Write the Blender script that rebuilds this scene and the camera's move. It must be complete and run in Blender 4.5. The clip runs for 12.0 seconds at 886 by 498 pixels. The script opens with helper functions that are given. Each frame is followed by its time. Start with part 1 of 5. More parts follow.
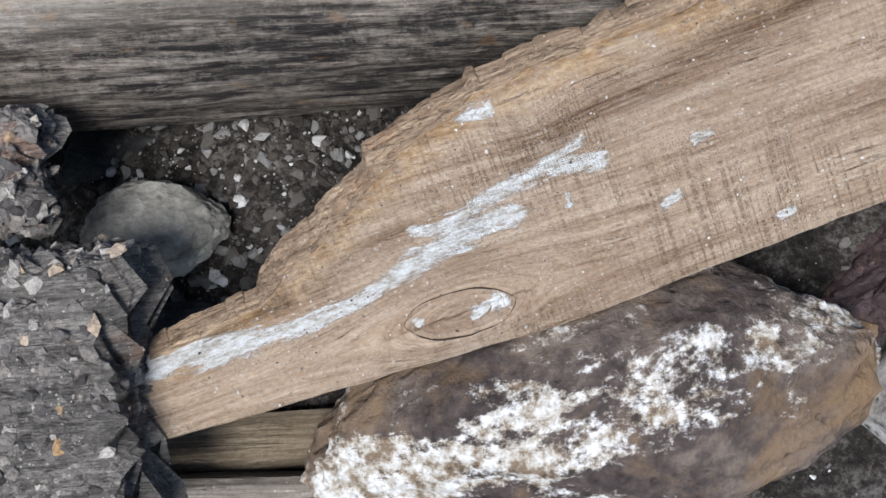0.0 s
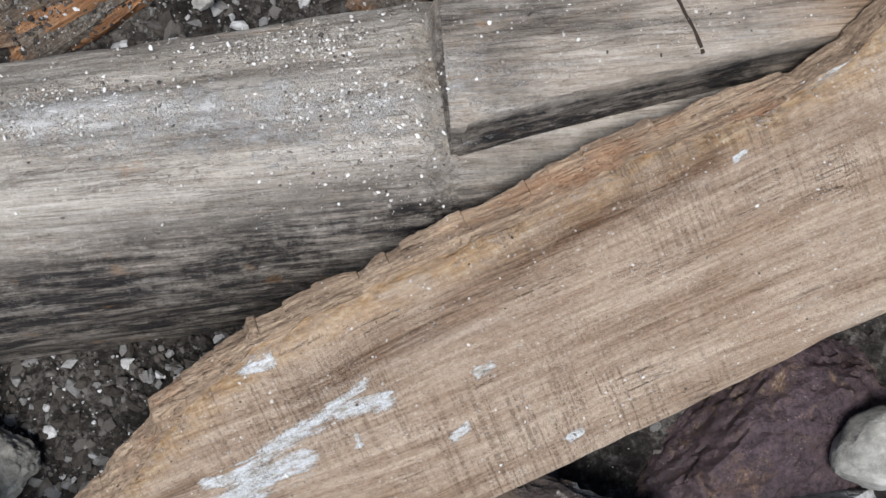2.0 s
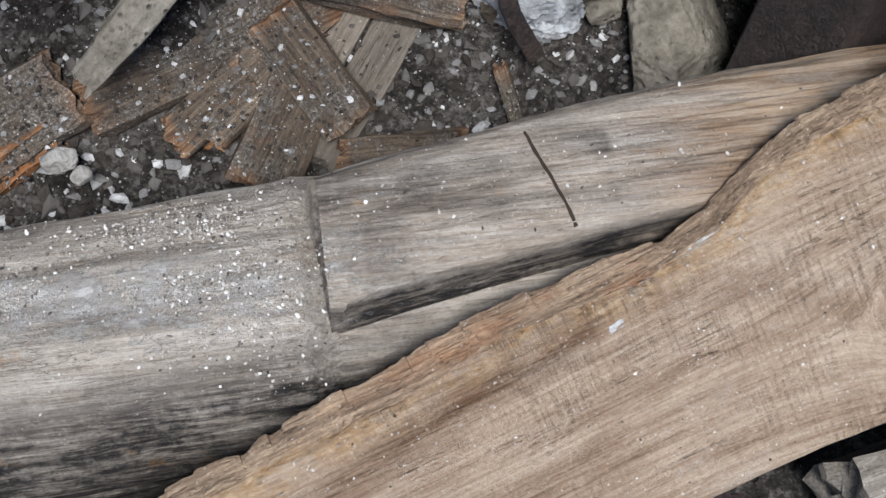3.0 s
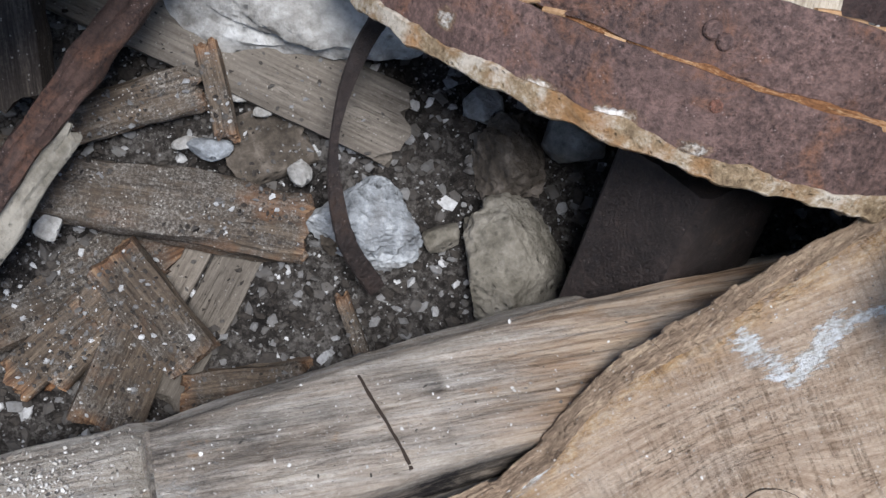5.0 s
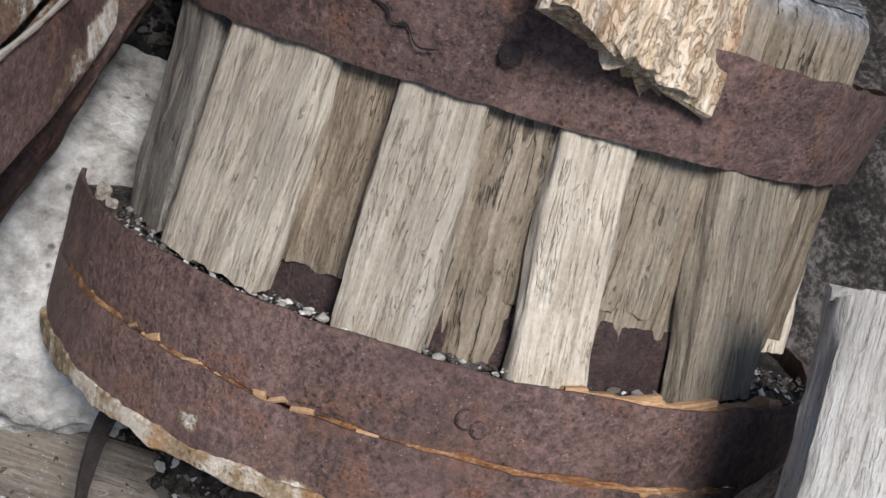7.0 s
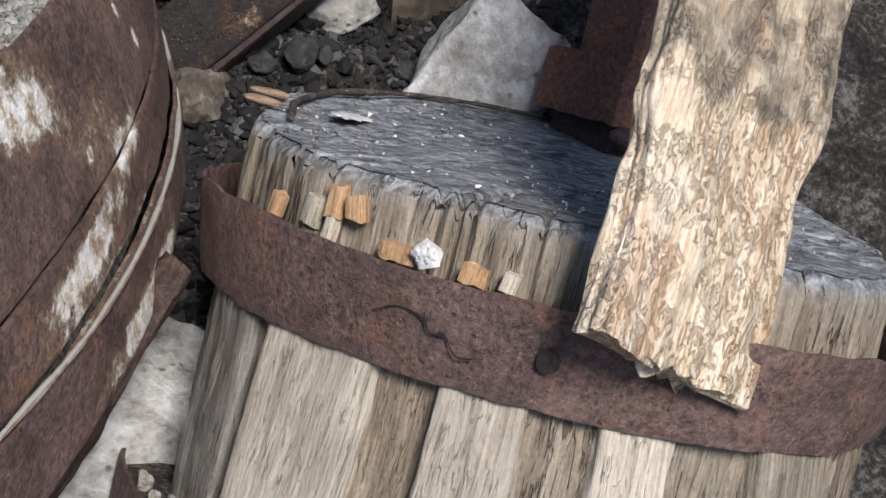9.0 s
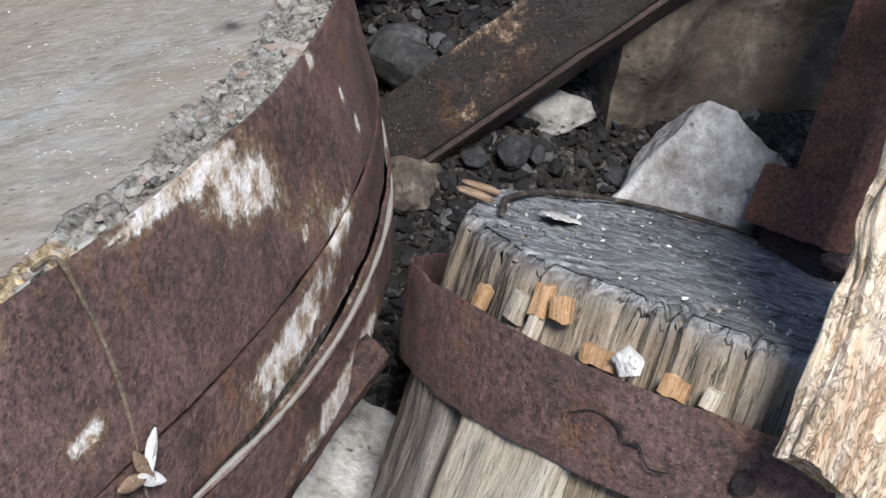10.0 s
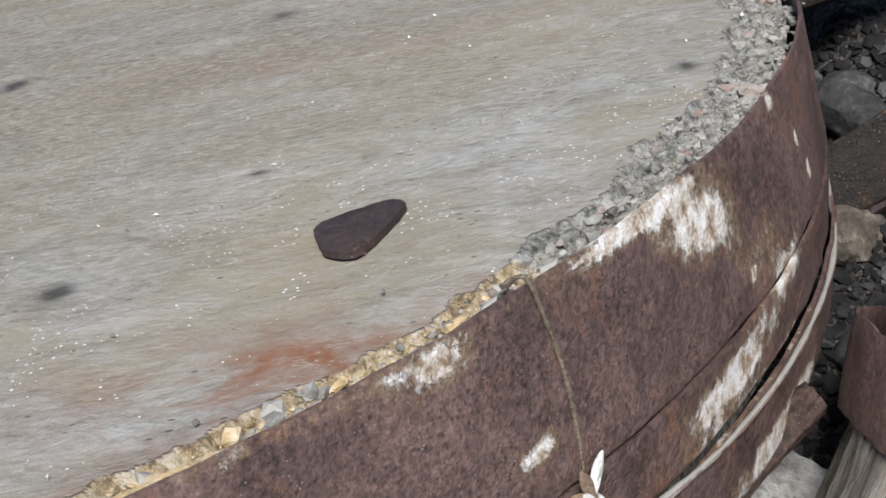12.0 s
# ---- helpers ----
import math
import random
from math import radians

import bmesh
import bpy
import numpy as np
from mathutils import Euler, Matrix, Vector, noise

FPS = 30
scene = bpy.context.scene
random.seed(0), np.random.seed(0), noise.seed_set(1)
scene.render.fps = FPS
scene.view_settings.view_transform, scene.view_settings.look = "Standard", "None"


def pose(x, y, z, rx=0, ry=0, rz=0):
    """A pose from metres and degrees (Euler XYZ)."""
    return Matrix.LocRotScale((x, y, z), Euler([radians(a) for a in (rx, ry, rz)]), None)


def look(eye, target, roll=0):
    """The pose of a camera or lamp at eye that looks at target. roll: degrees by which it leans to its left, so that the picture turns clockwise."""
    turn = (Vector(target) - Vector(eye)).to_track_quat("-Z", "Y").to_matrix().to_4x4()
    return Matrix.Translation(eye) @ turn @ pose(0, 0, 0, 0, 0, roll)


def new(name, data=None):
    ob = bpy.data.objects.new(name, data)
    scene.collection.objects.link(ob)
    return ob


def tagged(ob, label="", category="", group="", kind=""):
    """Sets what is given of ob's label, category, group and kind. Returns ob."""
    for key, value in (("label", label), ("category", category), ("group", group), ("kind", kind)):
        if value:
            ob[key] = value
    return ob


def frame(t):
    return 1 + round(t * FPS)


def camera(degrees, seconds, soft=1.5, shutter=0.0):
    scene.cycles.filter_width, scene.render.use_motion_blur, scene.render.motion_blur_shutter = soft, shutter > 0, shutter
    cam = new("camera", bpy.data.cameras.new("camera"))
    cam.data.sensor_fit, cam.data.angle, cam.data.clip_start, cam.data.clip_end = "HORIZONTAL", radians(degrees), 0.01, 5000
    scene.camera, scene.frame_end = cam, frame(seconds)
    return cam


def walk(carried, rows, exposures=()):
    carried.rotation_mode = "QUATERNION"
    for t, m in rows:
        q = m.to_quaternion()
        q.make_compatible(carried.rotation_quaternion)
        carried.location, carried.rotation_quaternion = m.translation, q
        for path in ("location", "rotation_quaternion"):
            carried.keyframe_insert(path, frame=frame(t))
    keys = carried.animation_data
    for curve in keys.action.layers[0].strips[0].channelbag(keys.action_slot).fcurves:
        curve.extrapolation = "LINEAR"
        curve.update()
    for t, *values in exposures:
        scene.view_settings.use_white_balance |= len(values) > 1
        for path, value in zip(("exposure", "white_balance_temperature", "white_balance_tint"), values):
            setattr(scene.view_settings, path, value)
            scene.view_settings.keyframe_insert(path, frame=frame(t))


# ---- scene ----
# ---- the camera and its walk ----
cam = camera(34.0, 12.0)
PATH = [
    (0, pose(-0.0003, -0.0000, 1.4999, 20.000, 3.020, 0.019)),
    (0.5, pose(0.0156, 0.0287, 1.5123, 20.363, 2.748, -1.319)),
    (1, pose(0.0488, 0.0717, 1.5281, 20.702, 2.224, -2.323)),
    (1.5, pose(0.0819, 0.1053, 1.5448, 20.990, 1.595, -3.314)),
    (2, pose(0.1156, 0.1396, 1.5640, 21.899, 1.213, -4.773)),
    (2.5, pose(0.1416, 0.1737, 1.5814, 24.010, 0.121, -6.729)),
    (3, pose(0.1381, 0.1877, 1.5939, 26.185, -1.579, -8.118)),
    (3.2, pose(0.1368, 0.1885, 1.5971, 27.038, -2.222, -8.490)),
    (4.8, pose(0.1902, 0.2324, 1.6438, 31.804, -4.191, -11.774)),
    (5, pose(0.1930, 0.2355, 1.6490, 32.618, -4.398, -11.989)),
    (5.5, pose(0.2084, 0.2531, 1.6651, 34.690, -4.799, -12.594)),
    (6, pose(0.2439, 0.2460, 1.6702, 36.764, -5.420, -13.248)),
    (6.5, pose(0.2330, 0.3015, 1.6911, 39.353, -7.568, -16.086)),
    (7, pose(0.2210, 0.3870, 1.7153, 41.506, -9.413, -22.324)),
    (7.2, pose(0.2126, 0.4076, 1.7152, 42.047, -9.360, -25.118)),
    (8.8, pose(0.2158, 0.4934, 1.8207, 45.379, -7.376, -25.589)),
    (9, pose(0.2209, 0.4942, 1.8286, 46.051, -7.344, -24.110)),
    (9.5, pose(0.2174, 0.4899, 1.8278, 47.529, -7.442, -19.187)),
    (10, pose(0.2069, 0.4985, 1.8271, 48.912, -6.260, -15.034)),
    (10.5, pose(0.1915, 0.5041, 1.8248, 49.617, -4.407, -11.459)),
    (11, pose(0.1830, 0.4998, 1.8245, 50.069, -1.883, -7.537)),
    (11.5, pose(0.1736, 0.4915, 1.8228, 50.547, 0.040, -3.766)),
    (12, pose(0.1609, 0.4870, 1.8264, 50.027, 0.720, -0.445)),
]
walk(cam, PATH, ((0, 0.64, 6000, 10), (2, 0.58, 6000, 10), (5, 0.62, 5850, 11), (6.5, 0.53, 6100, 12), (9, 0.76, 6150, 12), (11, 0.95, 5950, 10), (12, 0.88, 6100, 10)))
# ---- end of camera ----

# ---- light ----
world = bpy.data.worlds.new("sky")
scene.world = world
world.use_nodes = True
wn = world.node_tree.nodes
wsky = wn.new("ShaderNodeTexSky")
wsky.sky_type = "NISHITA"
wsky.sun_disc = False
wsky.sun_elevation = radians(61)
wsky.sun_rotation = radians(184)
wn["Background"].inputs["Strength"].default_value = 0.07
world.node_tree.links.new(wsky.outputs[0], wn["Background"].inputs["Color"])
sun = new("sun", bpy.data.lights.new("sun", "SUN"))
sun.data.energy = 3.5
sun.data.angle = radians(18)
sun.data.color = (1.0, 0.95, 0.88)
sun.matrix_world = look((0.1, -1.5, 5), (0.3, 1.0, 0.5))

# ---- mesh helpers ----
from mathutils.bvhtree import BVHTree


def fbm(p, scale, octaves=4, seed=0.0):
    q = Vector((p[0] * scale + seed * 13.7, p[1] * scale - seed * 7.3, p[2] * scale + seed * 3.1))
    return noise.fractal(q, 1.0, 2.0, octaves)


def frame_of(origin, x_axis, z_hint):
    """A pose at origin with its x along x_axis and its z near z_hint."""
    x = Vector(x_axis).normalized()
    y = Vector(z_hint).cross(x).normalized()
    z = x.cross(y)
    m = Matrix((x, y, z)).transposed().to_4x4()
    m.translation = Vector(origin)
    return m


def as_mesh(bm, name, smooth=True):
    bmesh.ops.recalc_face_normals(bm, faces=bm.faces)
    me = bpy.data.meshes.new(name)
    bm.to_mesh(me)
    bm.free()
    if smooth:
        me.polygons.foreach_set("use_smooth", [True] * len(me.polygons))
        me.set_sharp_from_angle(angle=radians(38))
    return me


def thing(name, m, label, category, group="", kind=""):
    """A top-level thing: an Empty at the pose m that carries its parts."""
    ob = new(name)
    ob.empty_display_size = 0.05
    ob.matrix_world = m
    return tagged(ob, label, category, group, kind)


def part(name, bm, mat, parent, label="", smooth=True):
    ob = new(name, as_mesh(bm, name, smooth) if isinstance(bm, bmesh.types.BMesh) else bm)
    if mat and not ob.data.materials:
        ob.data.materials.append(mat)
    ob.parent = parent
    return tagged(ob, label)


def solid(name, bm, mat, m, label, category, group="", kind=""):
    """A thing that is one mesh."""
    ob = new(name, as_mesh(bm, name))
    ob.data.materials.append(mat)
    ob.matrix_world = m
    return tagged(ob, label, category, group, kind)


def loft(rings, closed=True, caps=True):
    """A mesh through rings of equally many points."""
    bm = bmesh.new()
    vs = [[bm.verts.new(p) for p in r] for r in rings]
    n = len(vs[0])
    for a, b in zip(vs, vs[1:]):
        for i in range(n if closed else n - 1):
            j = (i + 1) % n
            bm.faces.new((a[i], a[j], b[j], b[i]))
    if caps and closed:
        for r in (vs[0], vs[-1]):
            c = bm.verts.new(sum((v.co for v in r), Vector()) / n)
            for i in range(n):
                bm.faces.new((r[i], r[(i + 1) % n], c))
    return bm


def box_section(w, t, n, corner):
    """n*4 points round a w by t rectangle with rounded corners, as (y, z)."""
    pts = []
    for k in range(4 * n):
        a = 2 * math.pi * (k + 0.5) / (4 * n)
        c, s = math.cos(a), math.sin(a)
        e = corner
        r = (abs(c) ** e + abs(s) ** e) ** (-1 / e)
        pts.append((c * r * w / 2, s * r * t / 2))
    return pts


def close_ends(rings, deep, seed):
    """Shrinking rings at both ends, for broken ends that are not one flat fan."""
    out = [[], []]
    for side, r in ((0, rings[0]), (1, rings[-1])):
        c = sum((Vector(p) for p in r), Vector()) / len(r)
        for k in (0.75, 0.45, 0.12):
            ring = []
            for p in r:
                q = c + (Vector(p) - c) * k
                q.x = c.x + (p[0] - c.x) * k + deep * fbm(q, 70, 3, seed + side) * (1 if k > 0.2 else 0.3)
                ring.append(q)
            out[side].append(ring)
    return out[0][::-1] + rings + out[1]


def timber(length, w, t, seed, rough=0.003, ragged=0.012, steps=0.012, corner=7, taper=0.0, bend=0.0, side=8):
    """A worn piece of sawn or split wood along x from 0 to length, its top at z = t."""
    rings = []
    n = max(8, int(length / steps))
    sec = box_section(w, t, side, corner)
    for i in range(n + 1):
        f = i / n
        ring = []
        for y, z in sec:
            x = f * length
            end = ragged * (fbm((y * 1.0, z * 1.0, seed), 55, 3, seed) - 0.1)
            if i == 0:
                x += end
            if i == n:
                x -= ragged * (fbm((y, z, seed + 5), 60, 3, seed + 2))
            k = 1 - taper * f
            g = rough * (fbm((x * 0.12, y, z), 60, 3, seed) + 0.8 * fbm((x, y, z), 14, 3, seed + 1))
            r = math.hypot(y / w, z / t) + 1e-6
            yy, zz = y * k * (1 + g / w / r), z * k * (1 + g / t / r)
            ring.append((x, yy + bend * math.sin(math.pi * f), zz + t / 2))
        rings.append(ring)
    return loft(close_ends(rings, ragged * 0.6, seed))


def boulder(size, seed, detail=4, cuts=9, lump=0.16, fine=0.03, reach=(0.62, 0.92)):
    """A broken or worn stone of that size, its centre at the origin."""
    rnd = random.Random(seed)
    bm = bmesh.new()
    bmesh.ops.create_icosphere(bm, subdivisions=detail, radius=1.0)
    planes = []
    for k in range(cuts):
        d = Vector((rnd.gauss(0, 1), rnd.gauss(0, 1), rnd.gauss(0, 1))).normalized()
        planes.append((d, rnd.uniform(*reach)))
    for v in bm.verts:
        p = v.co.copy()
        p *= 1 + lump * fbm(p, 1.1, 3, seed)
        for d, h in planes:
            e = p.dot(d) - h
            if e > 0:
                p -= d * e * 0.95
        p *= 1 + fine * (fbm(p, 4.0, 4, seed + 1) + 0.5 * fbm(p, 13.0, 3, seed + 2))
        v.co = Vector((p.x * size[0] / 2, p.y * size[1] / 2, p.z * size[2] / 2))
    return bm


def shard(points, seed, cuts=14, rough=0.006):
    """An angular broken stone: the hull of a few corners, with worn, uneven faces."""
    bm = bmesh.new()
    for p in points:
        bm.verts.new(p)
    bmesh.ops.convex_hull(bm, input=bm.verts)
    bmesh.ops.subdivide_edges(bm, edges=bm.edges, cuts=cuts, use_grid_fill=True)
    bmesh.ops.triangulate(bm, faces=bm.faces)
    for k in range(2):
        bmesh.ops.smooth_vert(bm, verts=bm.verts, factor=0.5, use_axis_x=True, use_axis_y=True, use_axis_z=True)
    bm.normal_update()
    for v in bm.verts:
        v.co += v.normal * rough * (fbm(v.co, 16, 4, seed) + 0.5 * fbm(v.co, 60, 3, seed + 1))
    return bm


def hoop(r0, r1, h0, h1, thick, seed, a0=0.0, a1=2 * math.pi, warp=0.004, seg=220, rows=8, ragged=0.003):
    """An iron band round z from height h0 (radius r0) up to h1 (radius r1)."""
    closed = a1 - a0 > 6.28
    rings = []
    n = seg
    for i in range(n if closed else n + 1):
        a = a0 + (a1 - a0) * i / n
        q = (math.cos(a), math.sin(a), 0.0)
        w = warp * fbm(q, 2.2, 3, seed)
        up = ragged * fbm(q, 9, 4, seed + 3) + 0.6 * warp * fbm(q, 2.0, 2, seed + 8)
        lo = ragged * fbm(q, 9, 4, seed + 4)
        prof = []
        for side in (1, -1):
            for k in range(rows + 1):
                f = k / rows if side == 1 else 1 - k / rows
                h = h0 + lo + (h1 + up - h0 - lo) * f
                r = r0 + (r1 - r0) * f + w + 0.0012 * fbm((q[0], q[1], h), 25, 3, seed) + (thick / 2) * side * (0.6 if k in (0, rows) else 1)
                prof.append((r * q[0], r * q[1], h))
        rings.append(prof)
    if closed:
        rings.append(rings[0])
    bm = loft(rings, True, not closed)
    if closed:
        bmesh.ops.remove_doubles(bm, verts=bm.verts, dist=1e-6)
    return bm


def paint(me, name, fn):
    """A number at each vertex of a mesh, read by materials as an attribute."""
    at = me.attributes.new(name, "FLOAT", "POINT")
    at.data.foreach_set("value", [fn(v.co) for v in me.vertices])


# ---- materials ----
class Mat:
    """A small builder of node materials."""

    def __init__(self, name):
        self.m = bpy.data.materials.new(name)
        self.m.use_nodes = True
        self.t = self.m.node_tree
        self.b = self.t.nodes["Principled BSDF"]
        self.co = self.t.nodes.new("ShaderNodeTexCoord").outputs["Object"]

    def put(self, socket, v):
        if isinstance(v, bpy.types.NodeSocket):
            self.t.links.new(v, socket)
        elif v is not None:
            socket.default_value = v

    def scaled(self, s, co=None):
        n = self.t.nodes.new("ShaderNodeMapping")
        n.inputs["Scale"].default_value = s if isinstance(s, tuple) else (s, s, s)
        self.t.links.new(co or self.co, n.inputs["Vector"])
        return n.outputs[0]

    def noise(self, s, scale=1.0, detail=6, rough=0.6, dist=0.0, co=None):
        n = self.t.nodes.new("ShaderNodeTexNoise")
        self.t.links.new(self.scaled(s, co), n.inputs["Vector"])
        for k, v in (("Scale", scale), ("Detail", detail), ("Roughness", rough), ("Distortion", dist)):
            n.inputs[k].default_value = v
        return n.outputs["Fac"]

    def spots(self, s, random=1.0, feature="F1", out="Distance"):
        n = self.t.nodes.new("ShaderNodeTexVoronoi")
        n.feature = feature
        n.inputs["Scale"].default_value = 1.0
        n.inputs["Randomness"].default_value = random
        self.t.links.new(self.scaled(s), n.inputs["Vector"])
        return n.outputs[out]

    def step(self, v, lo, hi, a=0.0, b=1.0):
        n = self.t.nodes.new("ShaderNodeMapRange")
        n.clamp = True
        for k, x in (("Value", v), ("From Min", lo), ("From Max", hi), ("To Min", a), ("To Max", b)):
            self.put(n.inputs[k], x)
        return n.outputs[0]

    def math(self, op, a, b=None):
        n = self.t.nodes.new("ShaderNodeMath")
        n.operation = op
        self.put(n.inputs[0], a)
        self.put(n.inputs[1], b)
        return n.outputs[0]

    def mix(self, f, a, b, kind="MIX"):
        n = self.t.nodes.new("ShaderNodeMix")
        n.data_type = "RGBA"
        n.blend_type = kind
        n.clamp_factor = True
        fac, ia, ib = n.inputs[0], n.inputs[6], n.inputs[7]
        self.put(fac, f)
        self.put(ia, (*a, 1) if isinstance(a, tuple) else a)
        self.put(ib, (*b, 1) if isinstance(b, tuple) else b)
        return n.outputs[2]

    def ramp(self, v, *stops):
        n = self.t.nodes.new("ShaderNodeValToRGB")
        e = n.color_ramp.elements
        while len(e) < len(stops):
            e.new(0.5)
        for k, (p, c) in zip(e, stops):
            k.position, k.color = p, (*c, 1)
        self.t.links.new(v, n.inputs[0])
        return n.outputs[0]

    def attr(self, name):
        n = self.t.nodes.new("ShaderNodeAttribute")
        n.attribute_name = name
        return n.outputs["Fac"]

    def random(self):
        return self.t.nodes.new("ShaderNodeObjectInfo").outputs["Random"]

    def island(self):
        return self.t.nodes.new("ShaderNodeNewGeometry").outputs["Random Per Island"]

    def done(self, colour, rough, heights=(), metal=0.0, spec=0.4):
        self.put(self.b.inputs["Base Color"], (*colour, 1) if isinstance(colour, tuple) else colour)
        self.put(self.b.inputs["Roughness"], rough)
        self.put(self.b.inputs["Metallic"], metal)
        self.b.inputs["Specular IOR Level"].default_value = spec
        last = None
        for h, d in heights:
            n = self.t.nodes.new("ShaderNodeBump")
            n.inputs["Distance"].default_value = d
            n.inputs["Strength"].default_value = 1.0
            self.t.links.new(h, n.inputs["Height"])
            if last:
                self.t.links.new(last, n.inputs["Normal"])
            last = n.outputs[0]
        if last:
            self.t.links.new(last, self.b.inputs["Normal"])
        return self.m


def along(axis, lengthwise, across):
    v = [across] * 3
    v[axis] = lengthwise
    return tuple(v)


def wood(name, dark, mid, light, grain=1.0, specks=0.0, orange=0.0, crack=0.5, dust=0.0, axis=0):
    """Weathered wood with its grain along one axis, x unless told."""
    k = Mat(name)
    fibre = k.noise(along(axis, 12 * grain, 300 * grain), 1, 8, 0.72, 0.5)
    broad = k.noise(along(axis, 4, 44), 1, 8, 0.7, 0.9)
    grit = k.noise(230, 1, 6, 0.8)
    blot = k.noise(13, 1, 6, 0.65, 0.5)
    t = k.math("ADD", k.math("MULTIPLY", fibre, 0.42), k.math("ADD", k.math("MULTIPLY", broad, 0.36), k.math("MULTIPLY", grit, 0.22)))
    c = k.ramp(t, (0.39, dark), (0.5, mid), (0.61, light))
    c = k.mix(k.step(blot, 0.46, 0.7, 0.0, 0.5), c, tuple(x * 0.72 for x in mid))
    line = k.noise(along(axis, 7 * grain, 120 * grain), 1, 4, 0.55, 1.2)
    gap = k.math("MULTIPLY", k.step(k.math("ABSOLUTE", k.math("SUBTRACT", line, 0.5)), 0.0, 0.013, 1.0, 0.0), k.step(k.noise(22, 1, 3, 0.5), 0.42, 0.58))
    c = k.mix(k.math("MULTIPLY", gap, crack), c, tuple(x * 0.25 for x in dark))
    if orange:
        o = k.step(k.noise(along(axis, 6, 14), 1, 5, 0.65), 0.55, 0.68, 0.0, orange)
        c = k.mix(o, c, (0.36, 0.14, 0.045))
    if orange:
        c = k.mix(k.math("MULTIPLY", k.attr("rot"), 0.6), c, k.ramp(fibre, (0.38, (0.07, 0.03, 0.014)), (0.5, (0.23, 0.11, 0.05)), (0.62, (0.45, 0.28, 0.15))))
    if dust:
        d = k.step(k.math("ADD", k.math("MULTIPLY", k.noise(45, 1, 7, 0.8), 0.6), k.math("MULTIPLY", k.noise(8, 1, 3, 0.5), 0.4)), 0.45, 0.58, 0.0, dust)
        c = k.mix(d, c, k.ramp(k.noise(300, 1, 4, 0.85), (0.38, (0.03, 0.026, 0.022)), (0.5, (0.11, 0.097, 0.083)), (0.62, (0.32, 0.3, 0.27))))
    if specks:
        sp = k.math("MULTIPLY", k.step(k.spots(210), 0.0, 0.3, 1.0, 0.0), k.step(k.noise(60, 1, 4, 0.7), 0.48, 0.6))
        c = k.mix(k.step(sp, 0.15, 0.4, 0.0, specks), c, (0.6, 0.57, 0.52))
    return k, c, fibre, gap


def plain_wood(*a, rough=0.85, relief=0.0014, **kw):
    k, c, fibre, gap = wood(*a, **kw)
    tone = k.step(k.random(), 0.0, 1.0, 0.62, 1.12)
    n = k.t.nodes.new("ShaderNodeVectorMath")
    n.operation = "SCALE"
    k.t.links.new(c, n.inputs[0])
    k.t.links.new(tone, n.inputs["Scale"])
    c = n.outputs[0]
    h2 = k.math("SUBTRACT", k.noise(along(kw["axis"] if "axis" in kw else 0, 22, 130), 1, 5, 0.65), k.math("MULTIPLY", gap, 0.5))
    return k.done(c, rough, ((h2, relief), (fibre, relief * 0.6)), spec=0.25)


def rotten_end(ob, length):
    """Where a broken timber shows its rotten orange heart: its ends and torn edges."""
    paint(ob.data, "rot", lambda c: min(1.0, max(0.0, 1 - min(c.x, length - c.x) / 0.012 + 0.6 * fbm(c, 30, 3, 2))))
    return ob


def stone(name, dark, mid, light, scale=1.0, pits=0.6, stain=None, white=0.0, relief=0.004):
    k = Mat(name)
    a = k.noise(9 * scale, 1, 8, 0.65, 0.4)
    b = k.noise(60 * scale, 1, 6, 0.7)
    c = k.ramp(k.math("ADD", k.math("MULTIPLY", a, 0.6), k.math("MULTIPLY", b, 0.4)), (0.39, dark), (0.5, mid), (0.6, light))
    p = k.math("MULTIPLY", k.step(k.spots(70 * scale), 0.0, 0.3, 1.0, 0.0), k.step(k.noise(24 * scale, 1, 3, 0.5), 0.45, 0.6))
    c = k.mix(k.math("MULTIPLY", p, pits), c, tuple(x * 0.3 for x in dark))
    if stain:
        c = k.mix(k.step(k.noise(6 * scale, 1, 5, 0.65, 0.8), 0.5, 0.66, 0.0, 0.8), c, stain)
    if white:
        w = k.math("ADD", k.attr("wash"), k.math("ADD", k.math("MULTIPLY", k.noise((11 * scale, 22 * scale, 22 * scale), 1, 9, 0.68, 0.3), 0.75), k.math("MULTIPLY", k.noise(120 * scale, 1, 6, 0.8), 0.25)))
        c = k.mix(k.step(w, 0.525 - white * 0.1, 0.58 - white * 0.1), c, k.ramp(b, (0.4, (0.17, 0.125, 0.085)), (0.49, (0.38, 0.35, 0.3)), (0.6, (0.62, 0.62, 0.62))))
    h = k.math("SUBTRACT", k.math("ADD", k.math("MULTIPLY", a, 0.8), k.math("MULTIPLY", b, 0.5)), k.math("MULTIPLY", p, 0.5))
    return k.done(c, 0.9, ((h, relief), (k.noise(210 * scale, 1, 3, 0.7), relief * 0.25)), spec=0.3)


